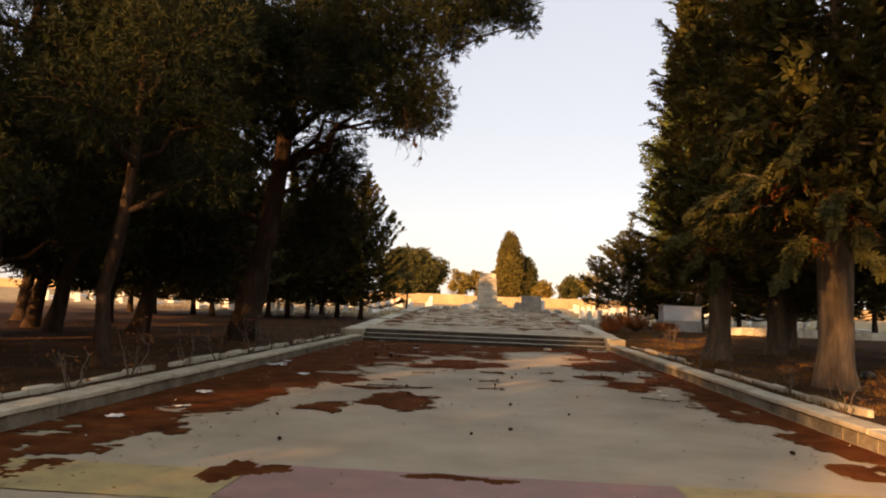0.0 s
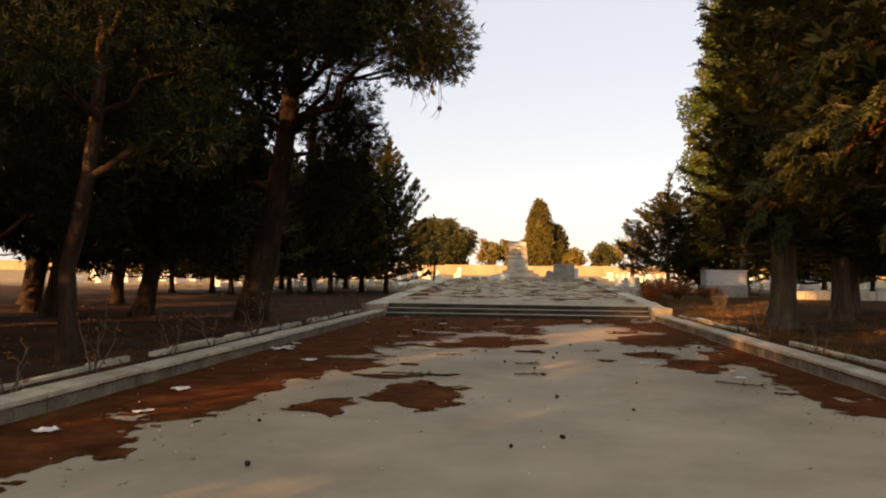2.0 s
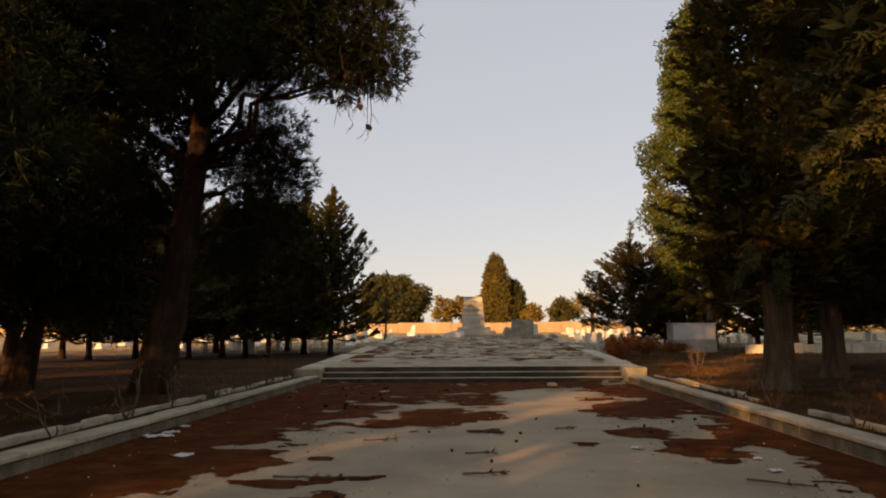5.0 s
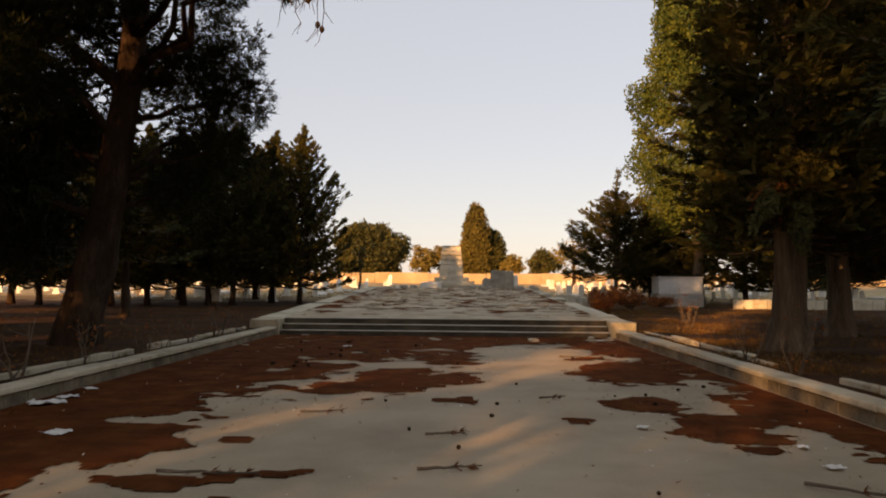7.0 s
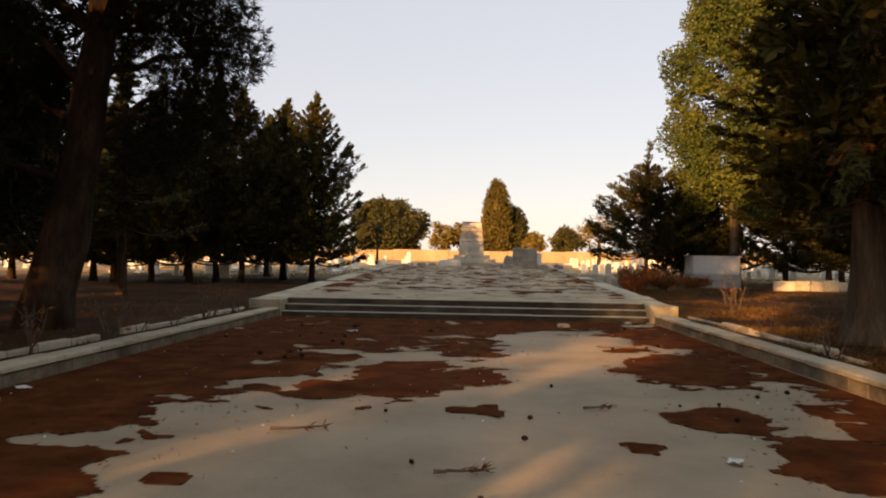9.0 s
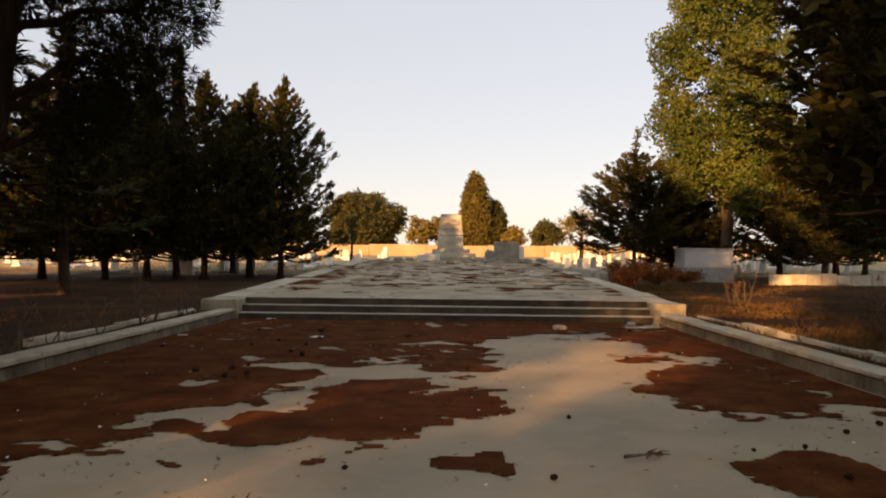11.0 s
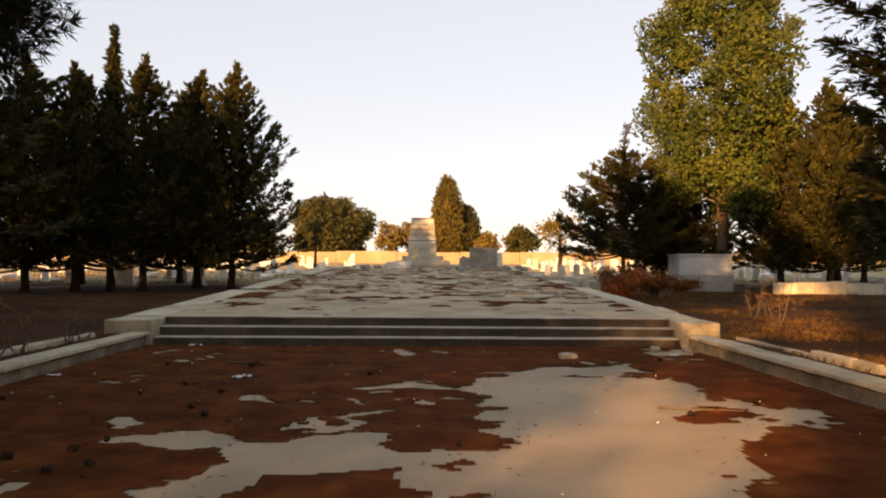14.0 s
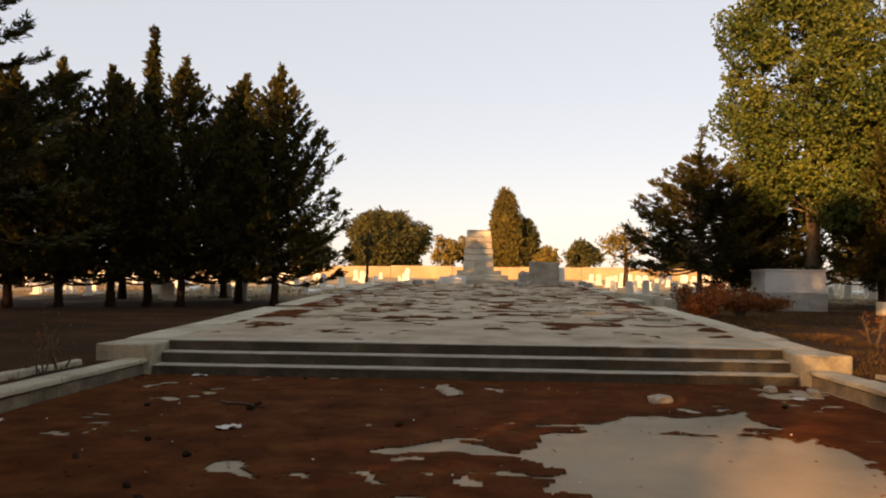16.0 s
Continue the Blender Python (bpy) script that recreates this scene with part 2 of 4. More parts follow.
def block(x0, y0, z0, x1, y1, z1, bevel=0.012, rough=0.0, cuts=0, rng=random):
    """A box with softened, slightly uneven edges."""
    bm = bmesh.new()
    bmesh.ops.create_cube(bm, size=1)
    for v in bm.verts:
        v.co = ((x0 + x1) / 2 + v.co.x * (x1 - x0), (y0 + y1) / 2 + v.co.y * (y1 - y0), (z0 + z1) / 2 + v.co.z * (z1 - z0))
    if cuts:
        bmesh.ops.subdivide_edges(bm, edges=bm.edges[:], cuts=cuts, use_grid_fill=True)
    if bevel:
        sharp = [e for e in bm.edges if len(e.link_faces) == 2 and e.calc_face_angle(0) > 0.5]
        bmesh.ops.bevel(bm, geom=sharp, offset=bevel, segments=1, affect="EDGES")
    if rough:
        for v in bm.verts:
            v.co += Vector((rng.uniform(-rough, rough), rng.uniform(-rough, rough), rng.uniform(-rough, rough)))
    return bm


def ground_z(x, y):
    """Height of the soil: level by the walk, then a gentle rise to the far wall."""
    g = np.interp(np.asarray(y, float), [31, 49, 60, 75, 95], [0.12, 0.36, 0.75, 1.15, 1.65])
    side = np.where(x < 0, -5.6 - x, x - 5.0)
    g = g + 0.05 * np.clip(side / 6, 0, 1) + 0.09 * np.exp(-np.clip(side, 0, 50) / 1.4) * (np.asarray(y) < 34)
    return g


TERRACE_Y0, TERRACE_Z0, SLOPE = 30.92, 0.50, 0.0305


def terrace_bump(X, Y):
    """Unevenness of the old paving."""
    amp = np.clip((Y - 33) / 10, 0, 1)
    return amp * np.array([0.035 * noise.noise((a * 0.7, b * 0.45, 3.0)) + 0.02 * noise.noise((a * 2.1, b * 1.7, 4.0)) for a, b in zip(X.ravel(), Y.ravel())]).reshape(X.shape) - 0.006


def terrace_z(y):
    return TERRACE_Z0 + SLOPE * np.clip(np.asarray(y, float) - TERRACE_Y0, 0, 30)


# ---- ground ----
def make_ground():
    xs = np.unique(np.concatenate([np.linspace(-40, -5.5, 70), [-5.45, -5.4, 4.85, 4.9, 4.95], np.linspace(5, 40, 70), np.linspace(-1500, -40, 14), np.linspace(40, 1500, 14), [-2, 2]]))
    ys = np.unique(np.concatenate([np.linspace(-12, 100, 190), np.linspace(-1500, -12, 10), np.linspace(100, 1500, 12)]))
    X, Y = np.meshgrid(xs, ys, indexing="ij")
    Z = ground_z(X, Y)
    rough = np.array([noise.noise((a * 0.35, b * 0.35, 2.0)) + 0.5 * noise.noise((a * 1.3, b * 1.3, 7.0)) for a, b in zip(X.ravel(), Y.ravel())]).reshape(X.shape)
    near = (np.abs(X) < 60) & (Y < 110) & (Y > -13)
    Z = Z + np.where(near, 0.045 * rough, 0)
    inside = (X > -5.45) & (X < 4.9) & (Y < 70)
    Z = np.where(inside, np.where(Y < 31, -0.05, ground_z(X, Y) - 0.1), Z)
    g = Geo()
    nx, ny = X.shape
    i, j = np.meshgrid(np.arange(nx - 1), np.arange(ny - 1), indexing="ij")
    g.add(np.stack([X, Y, Z], -1), np.stack([i * ny + j, (i + 1) * ny + j, (i + 1) * ny + j + 1, i * ny + j + 1], -1))
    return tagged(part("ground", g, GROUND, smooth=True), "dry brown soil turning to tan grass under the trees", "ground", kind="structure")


def ground_material():
    """Needle-strewn soil in the groves, bleached tan earth in the burial fields past them."""
    m = SOIL.copy()
    m.name = "grove_soil_and_tan_earth"
    nt = m.node_tree
    N, Lk = nt.nodes, nt.links
    b = N["Principled BSDF"]
    old = b.inputs["Base Color"].links[0].from_socket
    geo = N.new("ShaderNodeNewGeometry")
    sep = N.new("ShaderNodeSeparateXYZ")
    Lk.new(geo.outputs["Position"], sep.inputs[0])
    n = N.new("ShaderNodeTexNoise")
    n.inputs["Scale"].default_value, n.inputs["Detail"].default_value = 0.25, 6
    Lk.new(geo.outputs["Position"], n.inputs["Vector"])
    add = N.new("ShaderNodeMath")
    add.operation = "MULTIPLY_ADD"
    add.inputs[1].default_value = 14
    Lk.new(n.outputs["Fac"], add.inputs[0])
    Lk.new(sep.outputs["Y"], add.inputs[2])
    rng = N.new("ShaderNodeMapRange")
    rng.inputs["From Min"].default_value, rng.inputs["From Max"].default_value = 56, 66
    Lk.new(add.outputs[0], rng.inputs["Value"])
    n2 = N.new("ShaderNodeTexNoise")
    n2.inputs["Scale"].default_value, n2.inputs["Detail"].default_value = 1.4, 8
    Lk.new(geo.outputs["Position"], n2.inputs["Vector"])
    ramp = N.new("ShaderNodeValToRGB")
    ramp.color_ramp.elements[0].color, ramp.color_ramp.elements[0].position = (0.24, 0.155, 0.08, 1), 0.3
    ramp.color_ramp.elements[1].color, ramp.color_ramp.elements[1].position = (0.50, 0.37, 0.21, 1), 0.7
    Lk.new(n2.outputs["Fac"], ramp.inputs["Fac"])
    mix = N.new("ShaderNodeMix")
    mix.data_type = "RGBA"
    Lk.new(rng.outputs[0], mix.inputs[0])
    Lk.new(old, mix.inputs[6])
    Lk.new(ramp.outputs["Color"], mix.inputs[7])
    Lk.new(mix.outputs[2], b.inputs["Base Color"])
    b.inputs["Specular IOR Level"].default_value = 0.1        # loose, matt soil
    return m


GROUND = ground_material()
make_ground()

# ---- walkway, paint bands, kerbs ----
PATH_L, PATH_R = -5.3, 4.72


def make_walkway():
    xs, ys = np.linspace(PATH_L - 0.05, PATH_R + 0.05, 34), np.linspace(-14, 30.7, 120)
    X, Y = np.meshgrid(xs, ys, indexing="ij")
    Z = np.array([0.006 * noise.noise((a * 0.6, b * 0.6, 1.0)) for a, b in zip(X.ravel(), Y.ravel())]).reshape(X.shape)
    g = Geo()
    nx, ny = X.shape
    i, j = np.meshgrid(np.arange(nx - 1), np.arange(ny - 1), indexing="ij")
    g.add(np.stack([X, Y, Z], -1), np.stack([i * ny + j, (i + 1) * ny + j, (i + 1) * ny + j + 1, i * ny + j + 1], -1))
    w = tagged(part("walkway", g, CONCRETE, smooth=True), "wide worn grey concrete walkway strewn with needles", "walkway", kind="structure")
    return w


make_walkway()


def paint_band(x0, x1, y0, y1, mat, label, seed):
    """A worn painted stripe with a wavering edge."""
    rng = np.random.default_rng(seed)
    n = 40
    xs = np.linspace(x0, x1, n)
    g = Geo()
    for k in range(n - 1):
        a0, a1 = [y0 + 0.03 * noise.noise((xs[q] * 3, seed, 0)) for q in (k, k + 1)]
        b0, b1 = [y1 + 0.04 * noise.noise((xs[q] * 3, seed, 5)) for q in (k, k + 1)]
        g.add([(xs[k], a0, 0.009), (xs[k + 1], a1, 0.009), (xs[k + 1], b1, 0.009), (xs[k], b0, 0.009)], [0, 1, 2, 3])
    return tagged(part("painted_stripe", g, mat), label, "road marking", "stripes across the walkway", "structure")


paint_band(-2.15, 1.72, 5.9, 7.12, PINK, "faded pink painted stripe across the concrete", 1)
paint_band(-5.25, -2.17, 5.8, 6.85, YELLOW, "faded yellow painted stripe across the concrete", 2)
paint_band(1.74, 4.65, 5.95, 7.15, YELLOW, "faded yellow painted stripe across the concrete", 3)


def kerb(name, inner, outer, label):
    """A low wall of rubble stones under a run of pale coping slabs."""
    side = 1 if outer > inner else -1
    t = thing(name, label, "kerb", kind="structure")
    lo, hi = sorted((inner + side * 0.05, outer - side * 0.02))
    body = part("kerb_core", block(lo, -14, -0.1, hi, 30.3, 0.175, 0), KERB, t)
    rng = random.Random(5 + side)
    y = 2.0
    while y < 30.2:                                   # face stones
        L = min(rng.uniform(0.28, 0.62), 30.25 - y)
        d = rng.uniform(0.0, 0.018)
        a, b = sorted((inner + side * d, inner + side * 0.09))
        part("face_stone", block(a, y + 0.003, -0.04, b, y + L - 0.003, 0.172 + rng.uniform(-0.012, 0), 0.01, 0.004, rng=rng), KERB, t)
        y += L
    y = -14.0
    while y < 30.2:                                   # coping slabs
        L = min(rng.uniform(0.9, 1.3), 30.28 - y)
        a, b = sorted((inner - side * (0.035 + rng.uniform(-0.008, 0.008)), outer))
        z = 0.176 + rng.uniform(0, 0.006)
        part("coping_slab", block(a, y + 0.006, z, b, y + L - 0.006, z + 0.075 + rng.uniform(-0.006, 0.006), 0.014, 0.004, rng=rng), COPING, t)
        y += L
    return t


kerb("kerb_west", PATH_L, -5.61, "low rubble stone kerb with pale coping slabs")
kerb("kerb_east", PATH_R, 5.06, "low rubble stone kerb with pale coping slabs")


def planter_edge(name, x, seed):
    """The broken inner edging of the planting strip: short stones, some sunk or missing."""
    rng = random.Random(seed)
    t = thing(name, "broken pale stone edging half buried in soil", "edging", kind="structure")
    y = 3.0
    while y < 29.5:
        L = rng.uniform(0.5, 1.1)
        if rng.random() < 0.84:
            top = float(ground_z(x, y)) + rng.uniform(0.05, 0.12)
            part("edging_stone", block(x - 0.055, y, 0.0, x + 0.055, y + L - 0.02, top, 0.015, 0.01, rng=rng), COPING, t)
        y += L
    return t


planter_edge("planter_edge_west", -6.10, 3)
planter_edge("planter_edge_east", 5.54, 4)

# ---- steps and terrace ----
STEP_L, STEP_R = -5.2, 4.58


def make_steps():
    t = thing("stairs", "three broad weathered stone steps up to the terrace", "stairs", kind="structure")
    rng = random.Random(9)
    tops = (0.16, 0.33, 0.50)
    for k, z in enumerate(tops):
        y = 30.3 + 0.31 * k
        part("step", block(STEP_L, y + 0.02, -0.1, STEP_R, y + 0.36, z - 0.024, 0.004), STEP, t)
        x = STEP_L
        while x < STEP_R - 0.05:
            L = min(rng.uniform(1.3, 1.9), STEP_R - x)
            if STEP_R - x - L < 0.4:
                L = STEP_R - x
            part("nosing", block(x + 0.003, y + rng.uniform(-0.008, 0.004), z - 0.024, x + L - 0.003, y + 0.34, z + rng.uniform(-0.005, 0.003), 0.007, 0.003, rng=rng), NOSING, t, "pale stone tread")
            x += L
    return t


make_steps()


def make_terrace():
    xs, ys = np.linspace(-5.25, 4.62, 60), np.concatenate([np.linspace(30.95, 60, 150), np.linspace(60.3, 70, 16)])
    X, Y = np.meshgrid(xs, ys, indexing="ij")
    Z = terrace_z(Y) + terrace_bump(X, Y)
    g = Geo()
    nx, ny = X.shape
    i, j = np.meshgrid(np.arange(nx - 1), np.arange(ny - 1), indexing="ij")
    g.add(np.stack([X, Y, Z], -1), np.stack([i * ny + j, (i + 1) * ny + j, (i + 1) * ny + j + 1, i * ny + j + 1], -1))
    return tagged(part("terrace", g, TERRACE), "sloping grey stone terrace leading to the monument", "terrace", kind="structure")


terrace = make_terrace()


def terrace_border(name, x0, x1, label):
    """Pale edge slabs that climb with the terrace, ending in a square block beside the steps."""
    t = thing(name, label, "terrace edge", kind="structure")
    rng = random.Random(int(abs(x0) * 10))
    part("end_block", block(x0, 30.28, -0.05, x1, 31.25, 0.465, 0.018, 0.004, rng=rng), COPING, t, "pale square end block")
    y = 31.27
    while y < 60:
        L = rng.uniform(0.9, 1.5)
        if y < 37 or rng.random() < 0.8:
            z0, z1 = float(terrace_z(y)), float(terrace_z(y + L))
            tilt = rng.uniform(-0.02, 0.02)
            bm = block(x0 + rng.uniform(0, 0.05), y, -0.3, x1 - rng.uniform(0, 0.05), y + L - 0.012, 0.0, 0.012, 0.005, rng=rng)
            for v in bm.verts:
                f = (v.co.y - y) / L
                v.co.z += z0 * (1 - f) + z1 * f - 0.03 + tilt * (v.co.x - x0)
            part("edge_slab", bm, COPING, t)
        y += L
    return t


terrace_border("terrace_edge_west", -6.1, -5.22, "pale stone edging slabs beside the terrace")
terrace_border("terrace_edge_east", 4.6, 5.34, "pale stone edging slabs beside the terrace")


def loose_slabs():
    """Uneven paving slabs on the upper terrace."""
    rng = random.Random(21)
    for k in range(260):
        y = 35 + 23 * rng.random() ** 0.8
        x = rng.uniform(-5.0, 4.3)
        w, d, h = rng.uniform(0.2, 0.75), rng.uniform(0.15, 0.5), rng.uniform(0.015, 0.06)
        bm = block(-w / 2, -d / 2, -0.05, w / 2, d / 2, h, 0.01, 0.012, rng=rng)
        ob = part("paving_slab", bm, SLAB, terrace)
        ob.matrix_basis = pose(x, y, float(terrace_z(y)), rng.uniform(-2, 4), rng.uniform(-2, 2), rng.uniform(-12, 12))


# ---- needle litter drifts ----
NEAR_DRIFTS = [(-2.38, 6.9, .36, .42), (-0.24, 6.9, .36, .13), (-1.48, 12.1, .56, 1.0), (-2.4, 11.2, .34, .45), (2.5, 18.0, .5, .6), (3.93, 8.3, .3, .4), (4.34, 10.2, .45, .6), (-2.2, 13.9, .6, .2), (-1.5, 14.2, .5, .12), (-4.6, 6.6, .8, .5), (-4.3, 7.6, .5, .35), (-3.9, 8.5, .7, .4), (-1.98, 15.45, .2, .18), (1.52, 16.74, .18, .2)]
MID_DRIFTS = [(-0.95, 20.3, .65, 1.7), (-1.84, 18.95, .45, .4), (0.1, 20.45, .42, .7), (-0.02, 23.5, .8, 1.25), (0.43, 21.0, .16, .2), (3.2, 21.8, .9, 1.7), (2.53, 17.95, .5, .7), (3.0, 16.4, .55, .9), (0.15, 18.0, .16, .27), (-3.4, 15.3, .8, 1.1), (-3.7, 19.5, 1.3, 2.2), (0.18, 21.22, .14, .12), (2.84, 23.96, .6, .5), (-1.68, 19.4, .5, .35), (-3.3, 16.0, .35, .7), (3.6, 25.5, .5, 1.0), (0.55, 24.3, .2, .16), (1.9, 26.5, .6, .15)]
BARE = [(-2.2, 22.8, .5, .4), (-2.9, 24.6, .4, .2), (-0.9, 22.4, .85, .5), (-3.1, 21.4, .3, .2), (-4.5, 20.4, .3, .3), (1.6, 24.6, 1.2, 2.2), (-2.6, 19.6, .55, .35), (-3.5, 26.4, .45, .12), (-0.6, 25.6, .8, .14), (0.9, 26.9, .7, .10), (-1.9, 20.5, .22, .22), (-3.0, 23.6, .42, .3), (-2.9, 25.7, .28, .2), (-2.1, 24.75, .25, .13), (-2.75, 22.85, .35, .16), (-1.3, 26.7, .22, .06), (-3.4, 16.5, .45, .2), (2.6, 27.3, .7, .12)]


def fbm(a, b, s):
    c, d = a + 0.35 * noise.noise((a * 1.9, b * 1.9, s + 20)), b + 0.35 * noise.noise((a * 1.9, b * 1.9, s + 27))
    return noise.noise((c, d, s)) + 0.55 * noise.noise((c * 2.3, d * 2.3, s + 3)) + 0.35 * noise.noise((c * 5.1, d * 5.1, s + 9))


def litter_sheet(name, label, x0, x1, y0, y1, cell, field, base):
    xs, ys = np.arange(x0, x1, cell), np.arange(y0, y1, cell)
    X, Y = np.meshgrid(xs, ys, indexing="ij")
    F = field(X, Y)
    Z = base(X, Y) + np.clip(F * 0.016, -0.004, 0.012)
    nx, ny = X.shape
    i, j = np.meshgrid(np.arange(nx - 1), np.arange(ny - 1), indexing="ij")
    keep = (F[:-1, :-1] + F[1:, :-1] + F[:-1, 1:] + F[1:, 1:]) > 0
    f = np.stack([i * ny + j, (i + 1) * ny + j, (i + 1) * ny + j + 1, i * ny + j + 1], -1)[keep]
    used = np.unique(f)
    remap = np.full(nx * ny, -1)
    remap[used] = np.arange(len(used))
    g = Geo()
    g.add(np.stack([X, Y, Z], -1).reshape(-1, 3)[used], remap[f])
    return tagged(part(name, g, LITTER, smooth=True), label, "leaf litter", kind="stuff")


def walkway_litter(X, Y):
    F = np.full(X.shape, -1.0)
    wx = np.array([noise.noise((a * 1.5, b * 1.5, 70.0)) + 0.5 * noise.noise((a * 4, b * 4, 71.0)) for a, b in zip(X.ravel(), Y.ravel())]).reshape(X.shape)
    wy = np.array([noise.noise((a * 1.5, b * 1.5, 75.0)) + 0.5 * noise.noise((a * 4, b * 4, 76.0)) for a, b in zip(X.ravel(), Y.ravel())]).reshape(X.shape)
    X, Y = X + 0.26 * wx, Y + 0.34 * wy
    for cx, cy, rx, ry in NEAR_DRIFTS + MID_DRIFTS:
        F = np.maximum(F, 1 - np.sqrt(((X - cx) / (rx * 1.08)) ** 2 + ((Y - cy) / (ry * 1.08)) ** 2))
    west = np.interp(Y, [4, 8.4, 11.9, 15.5, 17.4, 19, 22, 26, 28], [-3.5, -3.4, -3.35, -2.9, -2.8, -2.5, -1.7, 0.6, 2.6])
    F = np.maximum(F, (west - X) * 0.5)
    east = np.interp(Y, [6, 10.2, 13.6, 14.7, 19.5, 23, 27, 28], [4.5, 4.0, 3.6, 3.75, 3.85, 3.9, 2.9, 2.5])
    F = np.maximum(F, (X - east) * 0.6)
    F = np.maximum(F, (Y - 27.6) * 0.35)
    for cx, cy, rx, ry in BARE:
        F = F - 1.1 * np.clip(1.25 - np.sqrt(((X - cx) / rx) ** 2 + ((Y - cy) / ry) ** 2), 0, 1)
    W = np.array([fbm(a * 0.85, b * 0.9, 11.0) + 0.7 * noise.noise((a * 3.6, b * 9.0, 60.0)) for a, b in zip(X.ravel(), Y.ravel())]).reshape(X.shape)
    fray = np.clip((13 - Y) / 5, 0, 1) * (X < -2.5)
    return np.clip(F, -0.75, 0.36) + (0.40 + 0.16 * np.clip((Y - 22) / 3, 0, 1)) * W - 0.01 - 0.22 * fray


litter_sheet("needle_litter", "red-brown pine needle litter drifted over the concrete walkway", PATH_L, PATH_R - 0.02, 4.5, 30.28, 0.055, walkway_litter, lambda X, Y: 0.010 + 0 * Y)


def terrace_litter(X, Y):
    W = np.array([fbm(a * 0.95, b * 0.85, 31.0) for a, b in zip(X.ravel(), Y.ravel())]).reshape(X.shape)
    edge = np.maximum(np.clip((-3.4 - X) / 1.4, 0, 1), np.clip((X - 3.5) / 1.2, 0, 1)) * np.clip((Y - 31.5) / 3, 0, 1)
    W = W + 0.5 * np.array([noise.noise((a * 1.1, b * 3.2, 90.0)) for a, b in zip(X.ravel(), Y.ravel())]).reshape(X.shape)
    return W - 0.30 + 0.34 * edge + 0.13 * np.clip((Y - 34) / 10, 0, 1) - 0.5 * np.clip((33.5 - Y) / 2, 0, 1)


litter_sheet("needle_litter", "red-brown needle litter lying in drifts on the terrace", -5.2, 4.6, 31.2, 58, 0.08, terrace_litter, lambda X, Y: terrace_z(Y) + terrace_bump(X, Y) + 0.007)


# ---- monument and stones at the head of the terrace ----
def tapered(x0, x1, y0, y1, z0, z1, top, bevel=0.02, rough=0.01, seed=0):
    bm = block(x0, y0, z0, x1, y1, z1, bevel, 0)
    cx, cy = (x0 + x1) / 2, (y0 + y1) / 2
    rng = random.Random(seed)
    for v in bm.verts:
        f = (v.co.z - z0) / (z1 - z0)
        s = 1 + (top - 1) * f
        v.co.x, v.co.y = cx + (v.co.x - cx) * s, cy + (v.co.y - cy) * s
        v.co += Vector([rng.uniform(-rough, rough) for _ in range(3)])
    return bm


def make_monument():
    t = thing("monument", "weathered pale limestone monument on a stepped plinth", "monument", (-0.40, 58.6, 1.22))
    part("plinth_step", block(-2.05, -1.4, -0.2, 2.1, 1.6, 0.30, 0.02, 0.015, 2), MONUMENT, t)
    part("plinth_step", block(-1.5, -1.05, 0.302, 1.55, 1.3, 0.54, 0.02, 0.015, 2), MONUMENT, t)
    part("plinth_step", block(-1.12, -0.88, 0.542, 1.18, 1.05, 0.80, 0.02, 0.012, 2), MONUMENT, t)
    part("plinth_block", tapered(-0.80, 0.80, -0.75, 0.75, 0.802, 1.30, 0.97, seed=1), MONUMENT, t)
    z, half = 1.302, 0.76
    for k, h in enumerate((0.34, 0.30, 0.34, 0.28, 0.30)):        # courses of the shaft, each a little narrower
        w = half + (0.035 if k % 2 else 0.0)
        part("shaft_course", tapered(-w, w, -w * 0.9, w * 0.9, z, z + h - 0.012, 0.975, 0.025, 0.014, 4 + k), MONUMENT, t)
        z += h
        half *= 0.957
    part("cap_stone", tapered(-half * 1.02, half * 0.95, -half, half, z, z + 0.06, 0.9, 0.02, 0.02, 11), MONUMENT, t, "chipped flat cap stone")
    part("fallen_slab", block(-1.95, -1.95, -0.05, -0.62, -1.45, 0.46, 0.03, 0.02, 2), MARBLE, t, "low white stone slab in front of the plinth")
    return t


make_monument()


def standing_slab():
    t = thing("stone_slab", "upright grey stone slab leaning beside rubble", "stone", (2.95, 57.4, 1.28))
    ob = part("slab", tapered(-0.78, 0.74, -0.22, 0.22, -0.1, 1.20, 0.97, 0.03, 0.03, 31), ROUGHSTONE, t)
    part("end_pier", block(0.76, -0.3, -0.1, 1.02, 0.5, 0.92, 0.02, 0.015, 1), MARBLE, t, "pale squared end pier")
    return t


standing_slab()


def rubble(name, at, size, mat, label, seed, cat="stone"):
    """A broken block of stone."""
    rng = random.Random(seed)
    bm = bmesh.new()
    bmesh.ops.create_icosphere(bm, subdivisions=2, radius=0.5)
    for v in bm.verts:
        c = Vector([max(-0.36, min(0.36, q)) for q in v.co])
        c *= 1 + 0.25 * noise.noise(v.co * 2.2 + Vector((seed, 0, 0)))
        v.co = Vector((c.x * size[0], c.y * size[1], c.z * size[2])) * 1.35
    ob = part(name, bm, mat)
    ob.matrix_basis = pose(*at, rng.uniform(-8, 8), rng.uniform(-8, 8), rng.uniform(0, 90))
    return tagged(ob, label, cat, "broken stones on the terrace")


